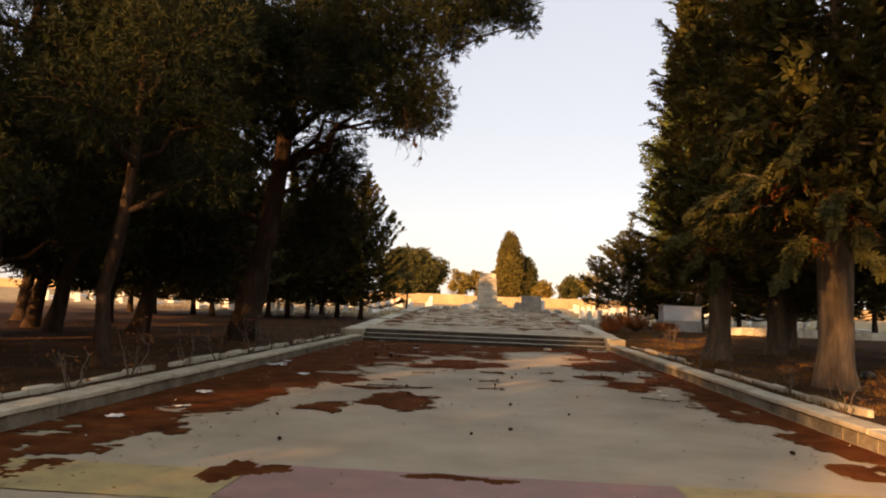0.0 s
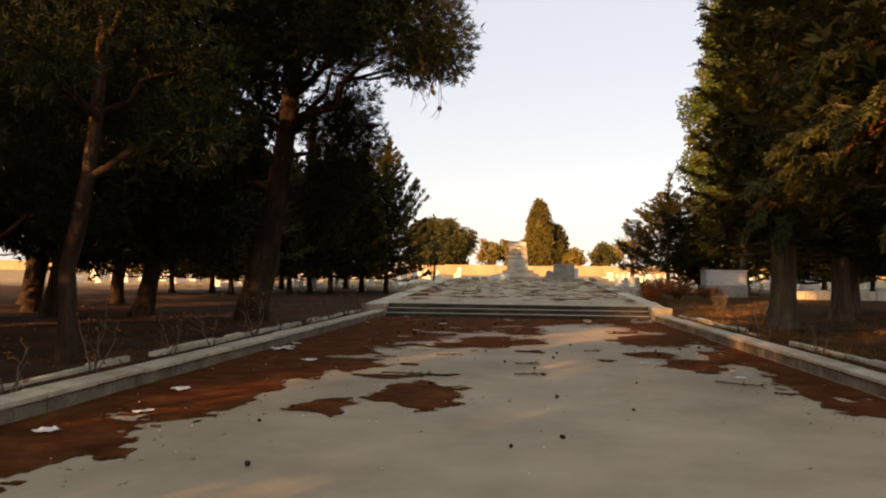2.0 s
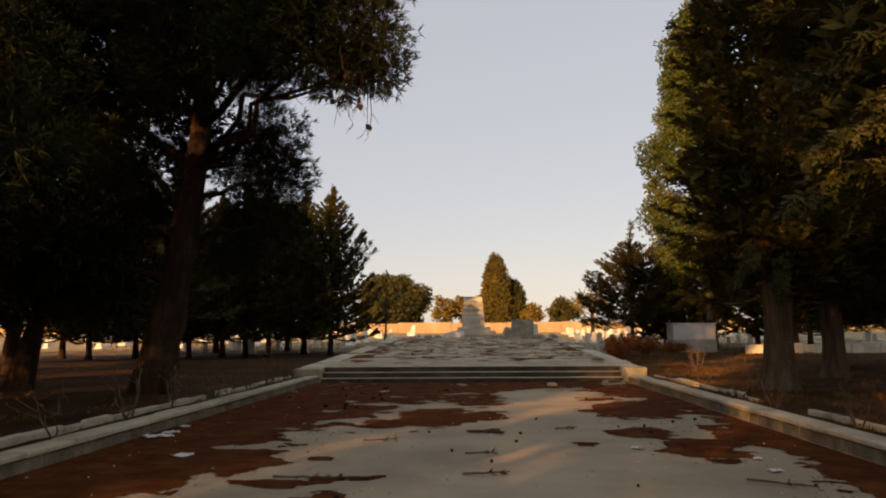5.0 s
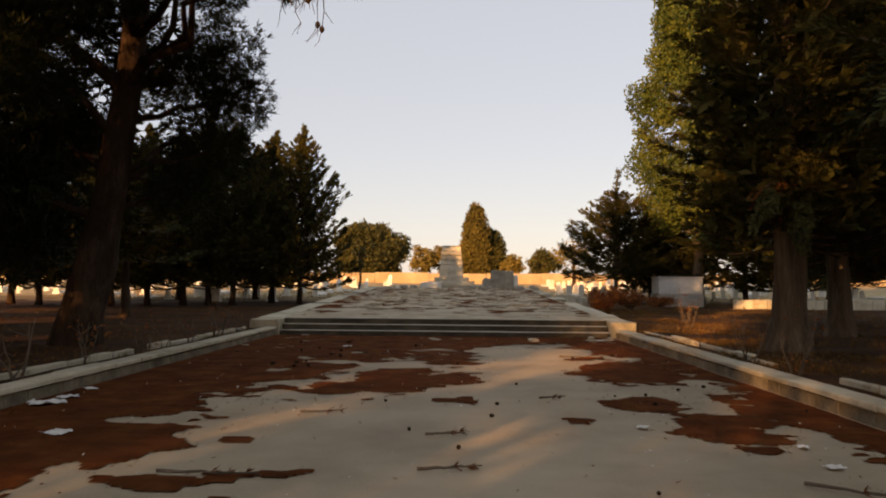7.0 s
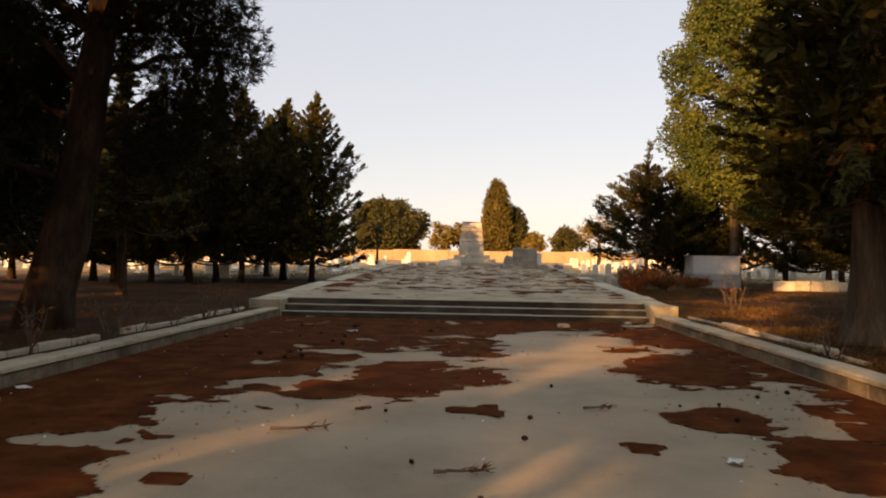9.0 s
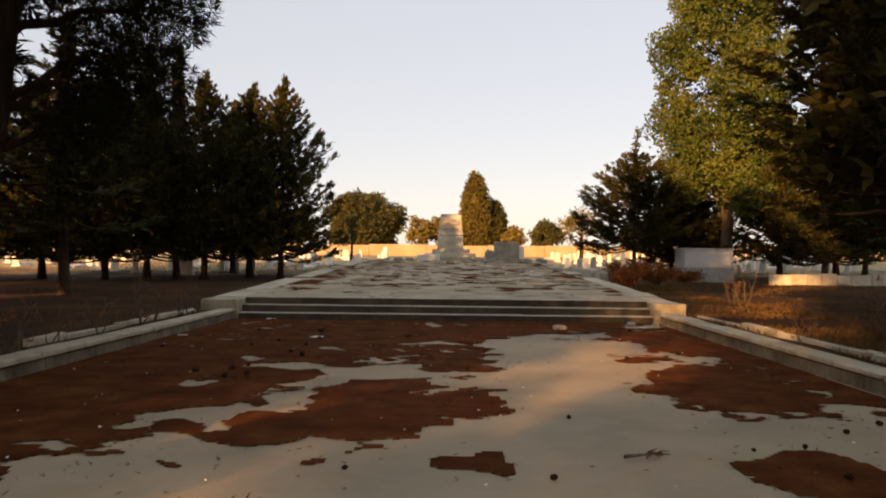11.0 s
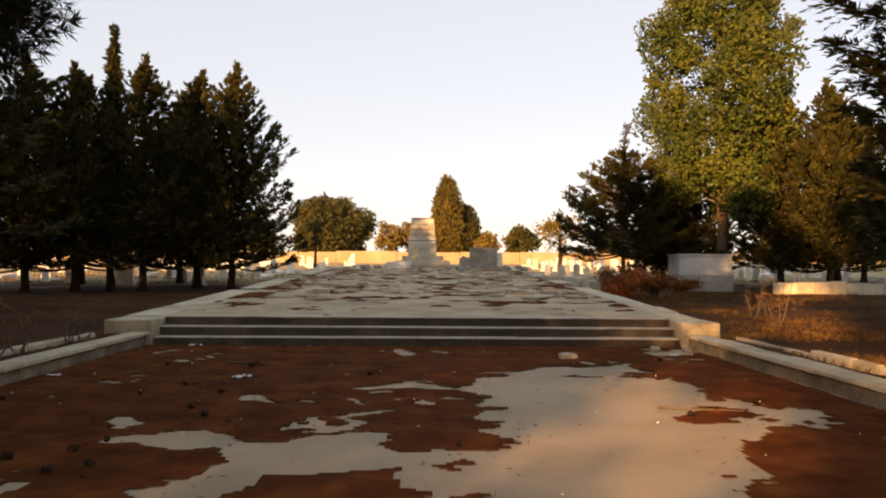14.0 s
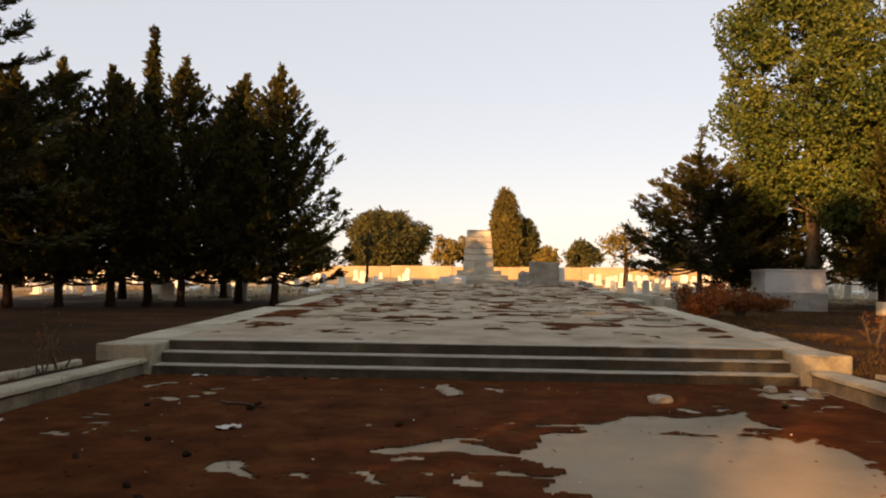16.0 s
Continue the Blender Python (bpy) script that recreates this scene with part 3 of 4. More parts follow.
_r = random.Random(3)
for k in range(26):
    x = _r.choice([_r.uniform(1.0, 2.4), _r.uniform(-5.2, -2.6), _r.uniform(3.2, 5.0)])
    y = _r.uniform(54, 60)
    s = _r.uniform(0.15, 0.5)
    rubble("broken_stone", (x, y, float(terrace_z(y)) + s * 0.22), (s, s * 0.8, s * 0.6), ROUGHSTONE, "rough broken grey stone on the terrace", k)
rubble("broken_stone", (2.0, 57.5, 1.55), (0.75, 0.6, 0.85), ROUGHSTONE, "large rough grey boulder beside the slab", 40)

# ---- boundary wall, plastered box, low walls ----


def boundary_wall():
    t = thing("wall_north", "long tan rendered boundary wall catching the low sun", "wall", kind="structure")
    rng = random.Random(8)
    x = -78.0
    while x < 80:
        L = rng.uniform(5, 7)
        dz = rng.uniform(-0.07, 0.07)
        part("wall_panel", block(x, 95, 1.2, x + L - 0.03, 95.4, 2.86 + dz, 0.03, 0.012, 2, rng=rng), WALL, t)
        x += L
    return t


boundary_wall()


def plastered_box():
    t = thing("plastered_tank", "whitewashed plaster tank on a grey cement base", "tank", (12.35, 50.3, 0.62))
    part("base", block(-1.28, -0.75, -0.3, 1.24, 0.9, 0.52, 0.03, 0.012, 3), PLASTER_LOW, t, "stained grey cement base")
    part("body", block(-1.20, -0.68, 0.52, 1.20, 0.85, 1.40, 0.025, 0.008, 3), PLASTER, t, "whitewashed plaster body")
    part("lid", block(-1.26, -0.74, 1.402, 1.25, 0.9, 1.46, 0.02, 0.006, 2), PLASTER, t)
    return t


plastered_box()


def low_wall(at, rz, length, label, h=0.45):
    t = thing("low_wall", label, "wall", at, rz, kind="structure")
    rng = random.Random(int(length * 10))
    y = 0.0
    while y < length:
        L = min(rng.uniform(0.6, 1.0), length - y + 0.05)
        part("wall_stone", block(-0.22, y, -0.3, 0.22, y + L - 0.02, h + rng.uniform(-0.05, 0.05), 0.02, 0.015, rng=rng), COPING, t)
        y += L
    return t


low_wall((6.6, 46.2, 0.60), 0, 10.5, "low pale stone retaining wall beside the terrace", 0.34)
low_wall((14.5, 47.5, 0.6), -88, 22, "low stone wall round the burial plots", 0.30)


# ---- gravestones ----
def gravestone_master(kind, seed):
    rng = random.Random(seed)
    t = thing("gravestone", "white upright gravestone in dry grass", "gravestone", group="gravestones in the burial field")
    bm = bmesh.new()
    w, h, d = 0.19, 0.90, 0.07
    prof = [(-w, -0.15), (w, -0.15), (w * 0.96, h * 0.8)]
    n = 7 if kind == 0 else 3
    for k in range(1, n):
        a = math.pi * k / n
        prof.append((w * 0.96 * math.cos(a), h * 0.8 + (0.2 * h if kind == 0 else 0.12 * h) * math.sin(a)))
    prof.append((-w * 0.96, h * 0.8))
    f = bm.faces.new([bm.verts.new((x, -d, z)) for x, z in prof])
    ex = bmesh.ops.extrude_face_region(bm, geom=[f])
    for v in ex["geom"]:
        if isinstance(v, bmesh.types.BMVert):
            v.co.y += 2 * d
    bmesh.ops.recalc_face_normals(bm, faces=bm.faces[:])
    part("headstone", bm, MARBLE, t)
    part("footing", block(-0.28, -0.16, -0.2, 0.28, 0.16, 0.09, 0.012), MARBLE, t)
    if kind == 0:
        part("grave_slab", block(-0.36, 0.18, -0.2, 0.36, 1.75, 0.20, 0.02, 0.01, rng=rng), MARBLE, t)
    return t


def gravestones():
    rng = random.Random(17)
    masters = [gravestone_master(0, 1), gravestone_master(1, 2)]
    spots = []
    for row in range(7):                               # east field
        y = 58.5 + row * 4.6 + rng.uniform(-0.4, 0.4)
        for c in range(19):
            spots.append((7.4 + c * 1.15 + 0.35 * row + rng.uniform(-0.35, 0.35), y + rng.uniform(-0.7, 0.7)))
    for row in range(8):                               # west field
        y = 58 + row * 4.2
        for c in range(15):
            spots.append((-7.2 - c * 2.2 + rng.uniform(-0.6, 0.6), y + rng.uniform(-0.9, 0.9)))
    spots += [(-10 - 0.95 * k + rng.uniform(-0.4, 0.4), 51 + rng.uniform(0, 5)) for k in range(14)]
    first = [True, True]
    for x, y in spots:
        if rng.random() < 0.2:
            continue
        k = 0 if rng.random() < 0.4 else 1
        s = rng.uniform(0.6, 1.05)
        m = pose(x, y, float(ground_z(x, y)), rng.uniform(-5, 5), rng.uniform(-6, 6), rng.uniform(-14, 14)) @ Matrix.Diagonal((s, s, s * rng.uniform(0.85, 1.15), 1))
        if first[k]:
            masters[k].matrix_basis = m
            first[k] = False
            masters[k].matrix_basis = pose(x, y, float(ground_z(x, y)))
        else:
            copy_thing(masters[k], m)


gravestones()


# ---- trees ----
def limb_path(p0, p1, sag, rng, n=6):
    t = np.linspace(0, 1, n)[:, None]
    p = np.asarray(p0) * (1 - t) + np.asarray(p1) * t
    p[:, 2] += sag * np.sin(np.pi * t[:, 0])
    p[1:-1] += rng.normal(size=(n - 2, 3)) * 0.03 * np.linalg.norm(np.asarray(p1) - p0)
    return p


def trunk_geo(pts, r0, r1, rng, sides=12, flare=1.5):
    pts = np.asarray(pts, float)
    t = np.linspace(0, 1, 14)
    idx = np.linspace(0, 1, len(pts))
    P = np.stack([np.interp(t, idx, pts[:, k]) for k in range(3)], -1)
    P[1:, :2] += rng.normal(size=(13, 2)) * r0 * 0.12
    R = r0 + (r1 - r0) * t
    R = R * (1 + (flare - 1) * np.exp(-t * 16)) * (1 + 0.06 * rng.normal(size=14))
    g = Geo()
    g.tube(P, R, sides)
    return g, P


def conifer(seed, H, R, clear, limbs, rise, mat, bark, label, density=1.0, power=0.8, spray=0.30, wide=0.05, trunk_r=0.16, fullness=0.35, name="cypress_tree", dead=0.0, belly=0.12, splits=0, lean=(0, 0), plume=0.09, vary=0.5, boughs=(), nb=5, leader=0.0, hang=0.1, core=0.5, inner=26):
    """A cypress: limbs in a spiral that sweep out and up, clothed in sprays."""
    rng = np.random.default_rng(seed)
    t = thing(name, label, "tree")
    pts = [(0, 0, -0.25), (lean[0] * 0.3, lean[1] * 0.3, H * 0.35), (lean[0], lean[1], H * 0.97)]
    g, P = trunk_geo(pts, trunk_r, 0.02, rng, flare=1.6)
    for k in range(splits):                                 # extra stems from the ground
        a = rng.uniform(0, 6.28)
        off = np.array([math.cos(a), math.sin(a), 0]) * trunk_r * 0.6
        g.tube([off + (0, 0, -0.2), off * 0.9 + (0, 0, 1.0), off * 1.1 + (0, 0, 2.4), off * 2.6 + (0, 0, H * 0.55)], [trunk_r * 0.8, trunk_r * 0.55, trunk_r * 0.5, 0.03], 9)
    gc, gd = Geo(), Geo()
    for bx, by, bz in boughs:                               # low drooping boughs hung with fronds
        e = np.array([bx, by, bz])
        p = limb_path((bx * 0.05, by * 0.05, bz + 1.0), e, 0.35, rng, 9)
        g.tube(p, np.linspace(0.06, 0.012, 9), 6)
        way = (e - p[0]) / np.linalg.norm(e - p[0])
        side = np.cross(way, [0, 0, 1.0])
        m = 150
        q = 0.22 + 0.8 * rng.random(m) ** 0.85
        o = np.stack([np.interp(q, np.linspace(0, 1, 9), p[:, k]) for k in range(3)], -1)
        sg = rng.choice([-1.0, 1.0], (m, 1))
        way_ = way + sg * side * rng.uniform(0.2, 1.3, (m, 1)) * (1.15 - q[:, None]) + np.array([0, 0, -0.18]) + 0.12 * rng.normal(size=(m, 3))
        o, Ls, sere = o + 0.03 * rng.normal(size=(m, 3)), 0.42 * (1.25 - 0.7 * q[:, None, None]), (q < 0.55) & (rng.random(m) < 0.30)
        for tuft_, pick in ((gd, sere), (gc, ~sere)):
            tuft_.fronds(o[pick], way_[pick], np.array([[0, 0, 1.0]]), Ls[pick], 22, spray, wide * 1.25, rng, 0.4)
    for i in range(limbs):
        u = (i + rng.random()) / limbs
        h = clear + (H - clear) * u ** 0.92
        az = i * 2.39996 + rng.normal() * 0.3
        prof = min(1.0, (u + belly) / (belly + 0.12)) if u < 0.12 else 1.0
        L = max(0.10, R * prof * (1 - u) ** power * (1.1 - vary + vary * rng.random()))
        out = np.array([math.cos(az), math.sin(az), 0.0])
        c = np.array([lean[0] * h / H, lean[1] * h / H, h])
        n = 7
        s = np.linspace(0, 1, n)[:, None]
        limb = c + out * L * s + np.array([0, 0, 1.0]) * ((rise * min(1.0, 0.15 + 2.2 * u)) * L * s ** 1.8 - 0.10 * L * np.sin(np.pi * s))
        g.tube(limb, np.linspace(0.012 + 0.014 * L, 0.006, n), 4)
        m = max(4, int(density * (4 + 9 * L)))
        q = fullness + (1.0 - fullness) * rng.random(m) ** 0.8
        pts_ = np.stack([np.interp(q, s[:, 0], limb[:, k]) for k in range(3)], -1) + rng.normal(size=(m, 3)) * (0.02 + 0.35 * plume * L) * (1.1 - q[:, None])
        tang = limb[-1] - limb[-3]
        tang /= np.linalg.norm(tang) + 1e-9
        side = np.cross(out, [0, 0, 1.0])
        sg = rng.choice([-1.0, 1.0], (m, 1))
        D = tang + sg * side * rng.uniform(0.1, 1.25, (m, 1)) * (1.35 - 0.75 * q[:, None]) + 0.22 * rng.normal(size=(m, 3)) + np.array([0, 0, 0.12])
        target = gd if rng.random() < dead else gc
        target.fronds(pts_, D, np.array([[0, 0, 1.0]]) - 0.5 * rise * out, (0.16 + 0.20 * L) * (1.2 - 0.6 * q[:, None, None]), nb * 3, spray * (1 - 0.35 * u), wide * (1 - 0.3 * u), rng, hang)
        tip = limb[-1][None] + rng.normal(size=(4, 3)) * 0.05
        target.blades(np.repeat(tip, 2, 0), np.repeat(tang[None] + [[0, 0, 0.3]], 8, 0), 4, spray * (1.25 - 0.6 * u), wide * 0.7, 0.25, rng)
    m = int(inner * H)                                         # old inner foliage close round the stem
    u = rng.random(m) ** 1.2
    rad = R * core * (1 - u) ** power * rng.random(m) ** 0.5
    az = rng.uniform(0, 6.283, m)
    hz = clear + 0.35 + (H * 0.93 - clear - 0.35) * u
    o = np.stack([rad * np.cos(az) + lean[0] * hz / H, rad * np.sin(az) + lean[1] * hz / H, hz], -1)
    gc.blades(o, np.stack([np.cos(az), np.sin(az), 0.3 + 0 * az], -1), 6, 0.34, 0.07, 0.7, rng)
    top = np.array([[lean[0], lean[1], H * (0.93 + 0.07 * k / 14)] for k in range(14)])
    gc.blades(top, np.tile([[0, 0, 1.0]], (14, 1)), 6, spray * 0.6, wide * 0.6, 0.22, rng)
    if leader:                                              # a crooked bare-stemmed leader tufted with foliage
        p = limb_path((lean[0], lean[1], H * 0.9), (lean[0] + 0.12, lean[1], H + leader), 0.0, rng, 8)
        g.tube(p, np.linspace(0.05, 0.01, 8), 5)
        q = rng.random(150)
        o = np.stack([np.interp(q, np.linspace(0, 1, 8), p[:, k]) for k in range(3)], -1) + rng.normal(size=(150, 3)) * 0.07
        gc.blades(o, np.tile([[0.2, 0, 1.0]], (150, 1)) + rng.normal(size=(150, 3)) * 0.5, 5, spray * 0.8, wide * 0.8, 0.4, rng)
    part("trunk", g, bark, t, smooth=True)
    part("crown", gc, mat, t)
    if gd.v:
        part("dead_foliage", gd, RUST, t, "rusty dead branch foliage")
    return t


def clump_tree(name, label, seed, trunk_pts, r0, clumps, mat, bark, tuft, tufts, blade, width, spread, r1=0.05, bias=0.55, up=0.25, flare=1.5, branch_r=0.05, outward=1.0, at=(0, 0, 0)):
    """A tree whose limbs end in clumps (x, y, z, radius, flatness) of needle tufts or leaves."""
    rng = np.random.default_rng(seed)
    t = thing(name, label, "tree", at)
    g, P = trunk_geo(trunk_pts, r0, r1, rng, flare=flare)
    part("trunk", g, bark, t, smooth=True)
    gc = Geo()
    for cx, cy, cz, r, flat in clumps:
        gl = Geo()
        c = np.array([cx, cy, cz])
        d = np.linalg.norm(P - c, axis=1) + 0.9 * np.maximum(0, P[:, 2] - c[2] + 0.3) + 0.4 * np.abs(P[:, 2] - c[2] + 1.2)
        root = P[2:][np.argmin(d[2:])]
        br = limb_path(root, c, 0.06 * np.linalg.norm(c - root), rng, 7)
        gl.tube(br, np.linspace(min(branch_r * (0.6 + r * 0.5), r0 * 0.6), 0.012, 7), 6)
        for k in range(int(6 + 3 * r)):                   # twigs
            v = rng.normal(size=3)
            v /= np.linalg.norm(v)
            e = c + v * r * np.array([1, 1, flat]) * 0.85
            gl.tube(limb_path(br[rng.integers(4, 7)], e, 0.0, rng, 4), np.linspace(0.016, 0.004, 4), 4)
        part("branch", gl, bark, t, smooth=True)
        n = max(8, int(tufts * r ** 2.2))
        v = rng.normal(size=(n, 3))
        v /= np.linalg.norm(v, axis=1)[:, None]
        rad = rng.random((n, 1)) ** (1 - bias)
        lump = np.array([1 + 0.32 * noise.noise(Vector(q) * 1.7 + Vector((cx, cy, cz))) + 0.18 * noise.noise(Vector(q) * 4.5 + Vector((cz, cx, cy))) for q in v])[:, None]
        pos = c + v * rad * lump * r * np.array([1, 1, flat])
        D = v * outward + np.array([0, 0, up]) + 0.3 * rng.normal(size=(n, 3))
        D /= np.linalg.norm(D, axis=1)[:, None]
        gc.blades(pos, D, tuft, blade, width, spread, rng)
    part("crown", gc, mat, t)
    return t


def big_pine():
    """The leaning pine by the west kerb whose bough hangs over the walkway."""
    tr = [(-8.25, 24.3, -0.1), (-7.7, 24.3, 2.5), (-7.27, 24.3, 4.9), (-7.05, 24.2, 7.8), (-6.6, 24.0, 11.7), (-6.2, 23.8, 14.5)]
    cl = [(-3.0, 19.3, 7.3, 1.3, .8), (-2.0, 19.0, 6.9, 0.95, .85), (-2.6, 19.1, 6.35, 0.62, .9), (-1.75, 18.9, 6.25, 0.5, .8), (0.2, 19.6, 9.7, 0.85, .6), (0.6, 19.2, 9.0, 0.4, .7), (-4.4, 19.8, 7.3, 1.0, .7), (-6.6, 21.5, 7.6, 1.5, .8), (-8.6, 22.6, 5.8, 1.2, .8), (-5.7, 25.0, 10.0, 1.6, .9), (-2.2, 19.2, 8.8, 1.4, .8), (-1.2, 19.6, 9.4, 1.1, .8), (-0.3, 20.2, 10.1, 1.0, .7), (-4.2, 20.5, 8.6, 1.5, .75),
          (-5.4, 22.0, 9.5, 1.7, .75), (-3.5, 20.2, 10.6, 1.7, .7), (-1.8, 20.6, 11.4, 1.5, .7), (-5.6, 22.5, 12.0, 2.0, .8), (-8.5, 23.0, 9.3, 1.9, .8), (-9.6, 26.2, 8.4, 1.3, .8),
          (-5.6, 25.4, 6.9, 1.05, .9), (-5.2, 25.8, 5.9, 0.85, .9), (-6.1, 26.0, 5.0, 1.0, .9), (-6.0, 26.0, 8.9, 1.0, .9), (-5.4, 25.5, 4.6, 0.8, .9), (-6.4, 25.2, 3.7, 0.9, .8), (-6.0, 24.7, 6.0, 1.0, .9), (-9.6, 25.2, 5.0, 1.5, .8), (-10.6, 24.2, 3.6, 1.2, .8), (-10.3, 23.0, 7.3, 1.9, .7), (-10.0, 21.0, 9.4, 2.0, .7), (-7.4, 20.4, 9.2, 1.6, .7)]
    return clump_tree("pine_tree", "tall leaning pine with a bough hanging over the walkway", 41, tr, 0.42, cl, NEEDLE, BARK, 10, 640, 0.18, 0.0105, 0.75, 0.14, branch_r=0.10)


def grove_pine(name, label, seed, base, lean, H, r0, n, crown_r, low, tufts=170, fine=False):
    rng = np.random.default_rng(seed)
    top = (base[0] + lean[0], base[1] + lean[1], H)
    tr = [(base[0] + lean[0] * q + rng.normal() * 0.12, base[1] + lean[1] * q, -0.1 + q * H) for q in (0, 0.15, 0.35, 0.6, 0.8, 1.0)]
    cl = []
    for k in range(n):
        u = (k + 0.5) / n
        z = low + (H + 0.8 - low) * u
        a = k * 2.4 + rng.normal() * 0.4
        rr = crown_r * (0.35 + 0.65 * rng.random()) * (1.0 if u < 0.6 else 1.5 - 0.85 * u)
        q = z / H
        cl.append((base[0] + lean[0] * q + rr * math.cos(a), base[1] + lean[1] * q + rr * math.sin(a), z, rng.uniform(0.9, 1.5), 0.75))
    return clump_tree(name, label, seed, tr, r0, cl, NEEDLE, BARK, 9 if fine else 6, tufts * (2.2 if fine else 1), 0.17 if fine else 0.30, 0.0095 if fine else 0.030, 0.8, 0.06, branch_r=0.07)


def grove():
    hanging_twigs(big_pine())
    grove_pine("pine_tree", "slender pine with a pale bare trunk behind the kerb", 42, (-7.2, 13.5), (0.5, 0.2), 9.5, 0.14, 16, 2.0, 3.6, 150, True)
    rest = [(-12.3, 25.2, 2.6, 0.5, 11, 0.30, 28, 3.2, 2.2), (-17.1, 26.5, 2.8, 0.3, 11, 0.26, 28, 3.2, 2.2), (-14.6, 24.2, 2.2, -0.6, 10, 0.28, 26, 3.0, 2.5),
            (-13.3, 18.4, 1.4, 0.3, 12, 0.30, 28, 3.3, 2.8), (-11.2, 12.0, 1.0, 0.5, 11, 0.28, 28, 3.0, 3.2), (-19.0, 19.0, 1.0, 0.5, 11, 0.28, 28, 3.4, 2.4),
            (-21.0, 32.0, 1.0, 0.5, 11, 0.28, 28, 3.6, 2.2), (-17.5, 33.0, 1.0, 0.2, 11, 0.28, 24, 3.2, 2.4)]
    # two tall unseen pines, added behind the start to shade the east cypresses
    rest += [(-8.9, -10, 0.6, 0.3, 18, 0.34, 22, 3.4, 9.6), (-13.2, -11, 0.5, 0.4, 19, 0.34, 24, 3.4, 9.2)]
    for k, (x, y, lx, ly, h, r, n, cr, low) in enumerate(rest):
        last = grove_pine("pine_tree", "dark leaning grove pine or unseen added sun blocker", 43 + k, (x, y), (lx, ly), h, r, n, cr, low, 130, 0 < y < 22 and x > -14)
    # added pines, mostly out of view, set where they block the low sun
    back = grove_pine("pine_tree", "dark pine added round the grove to block the sun", 60, (-23, 12), (0.8, 0.3), 11, 0.28, 24, 3.2, 2.3, 76)
    for x, y, s in [(-25.5, 21, 1), (-30, 27, 1), (-27, 36, 1), (-7.0, -2.2, 0.75), (-8.8, -1.2, 0.6), (-10.4, -3.0, 0.68), (-12.3, -3.4, 0.55), (-14.4, -3.0, 0.53), (-16.6, -3.6, 0.53), (-18.8, -2.8, 0.55), (-12.5, -16, 0.9), (-16, -22, 0.9), (-15.5, 5, 0.8), (-19.5, 3, 0.9), (-20, -4, 1),
                    (-11.6, 3.4, 0.6), (-13.5, 7.5, 0.6), (-17, 10.5, 0.65), (-20, 14, 0.7), (-23.5, 6.5, 0.8)]:
        copy_thing(back, pose(x, y, 0) @ Matrix.Diagonal((s, s, s, 1)) @ pose(23, -12, 0))


def hanging_twigs(pine):
    """Thin bare twigs with cones dangling under the bough over the walkway."""
    rng = np.random.default_rng(99)
    for k in range(13):
        x, y = -2.25 + rng.normal() * 0.42, 19.0 + rng.normal() * 0.3
        z1 = 4.95 + 0.9 * rng.random() ** 0.7 + (0.0 if k else -0.02)
        g = Geo()
        p = limb_path((x - 0.1, y, 6.5), (x + rng.normal() * 0.22, y + rng.normal() * 0.1, z1), 0, rng, 7)
        g.tube(p, np.linspace(0.014, 0.004, 7), 5)
        for q in range(3):
            s = p[rng.integers(3, 7)]
            g.tube(limb_path(s, s + rng.normal(size=3) * np.array([0.16, 0.1, 0.05]) - np.array([0, 0, 0.2]), 0, rng, 4), [0.006, 0.005, 0.004, 0.003], 4)
        twig = part("branch", g, BARK, pine)
        if k % 3 != 1:
            e, c = p[-1 if k % 2 else -2], Geo()
            c.tube([e + (0, 0, h) for h in (0.045, 0.02, -0.02, -0.05, -0.065)], [0.008, 0.036, 0.040, 0.022, 0.004], 8)
            part("cone", c, CONE, twig, "dark hanging pine cone", True)


grove()


def place(master, x, y, rz, s=1.0, sz=1.0, label=""):
    m = pose(x, y, float(ground_z(x, y)), 0, 0, rz) @ Matrix.Diagonal((s, s, s * sz, 1))
    if not master.get("used"):
        master["used"] = 1
        master.matrix_basis = pose(x, y, float(ground_z(x, y)), 0, 0, rz)
        ob = master
    else:
        ob = copy_thing(master, m)
    if label:
        tagged(ob, label)
    return ob


# west row beyond the steps
# these shaded cypresses get the shade-darkened bark, not the paler cypress bark
C_A = conifer(61, 9.3, 3.5, 1.0, 190, 0.60, CYPRESS, BARK, "dense broad cypress with upswept golden-tipped plumes", 0.95, 0.72, 0.22, 0.040, 0.17, belly=0.8, plume=0.12, vary=0.55, nb=3, fullness=0.3, core=0.62, leader=0.5)
C_B = conifer(62, 9.2, 3.1, 1.0, 180, 0.66, CYPRESS, BARK, "dense cypress with upswept plumes in the row", 0.95, 0.72, 0.22, 0.040, 0.16, belly=0.8, plume=0.12, vary=0.55, nb=3, fullness=0.3, core=0.62, leader=0.4)
C_SPIRE = conifer(63, 10.6, 1.25, 1.2, 150, 1.2, CYPRESS, BARK, "narrow dark spire-shaped cypress", 1.2, 1.15, 0.20, 0.026, 0.14, belly=0.5)
C_CEDAR = conifer(64, 9.4, 3.6, 2.0, 62, 0.22, CYPRESS, BARK, "open layered conifer with sparse level boughs", 1.2, 0.75, 0.20, 0.022, 0.17, belly=0.7, plume=0.07, vary=0.6, nb=5, core=0.1, hang=0.2)
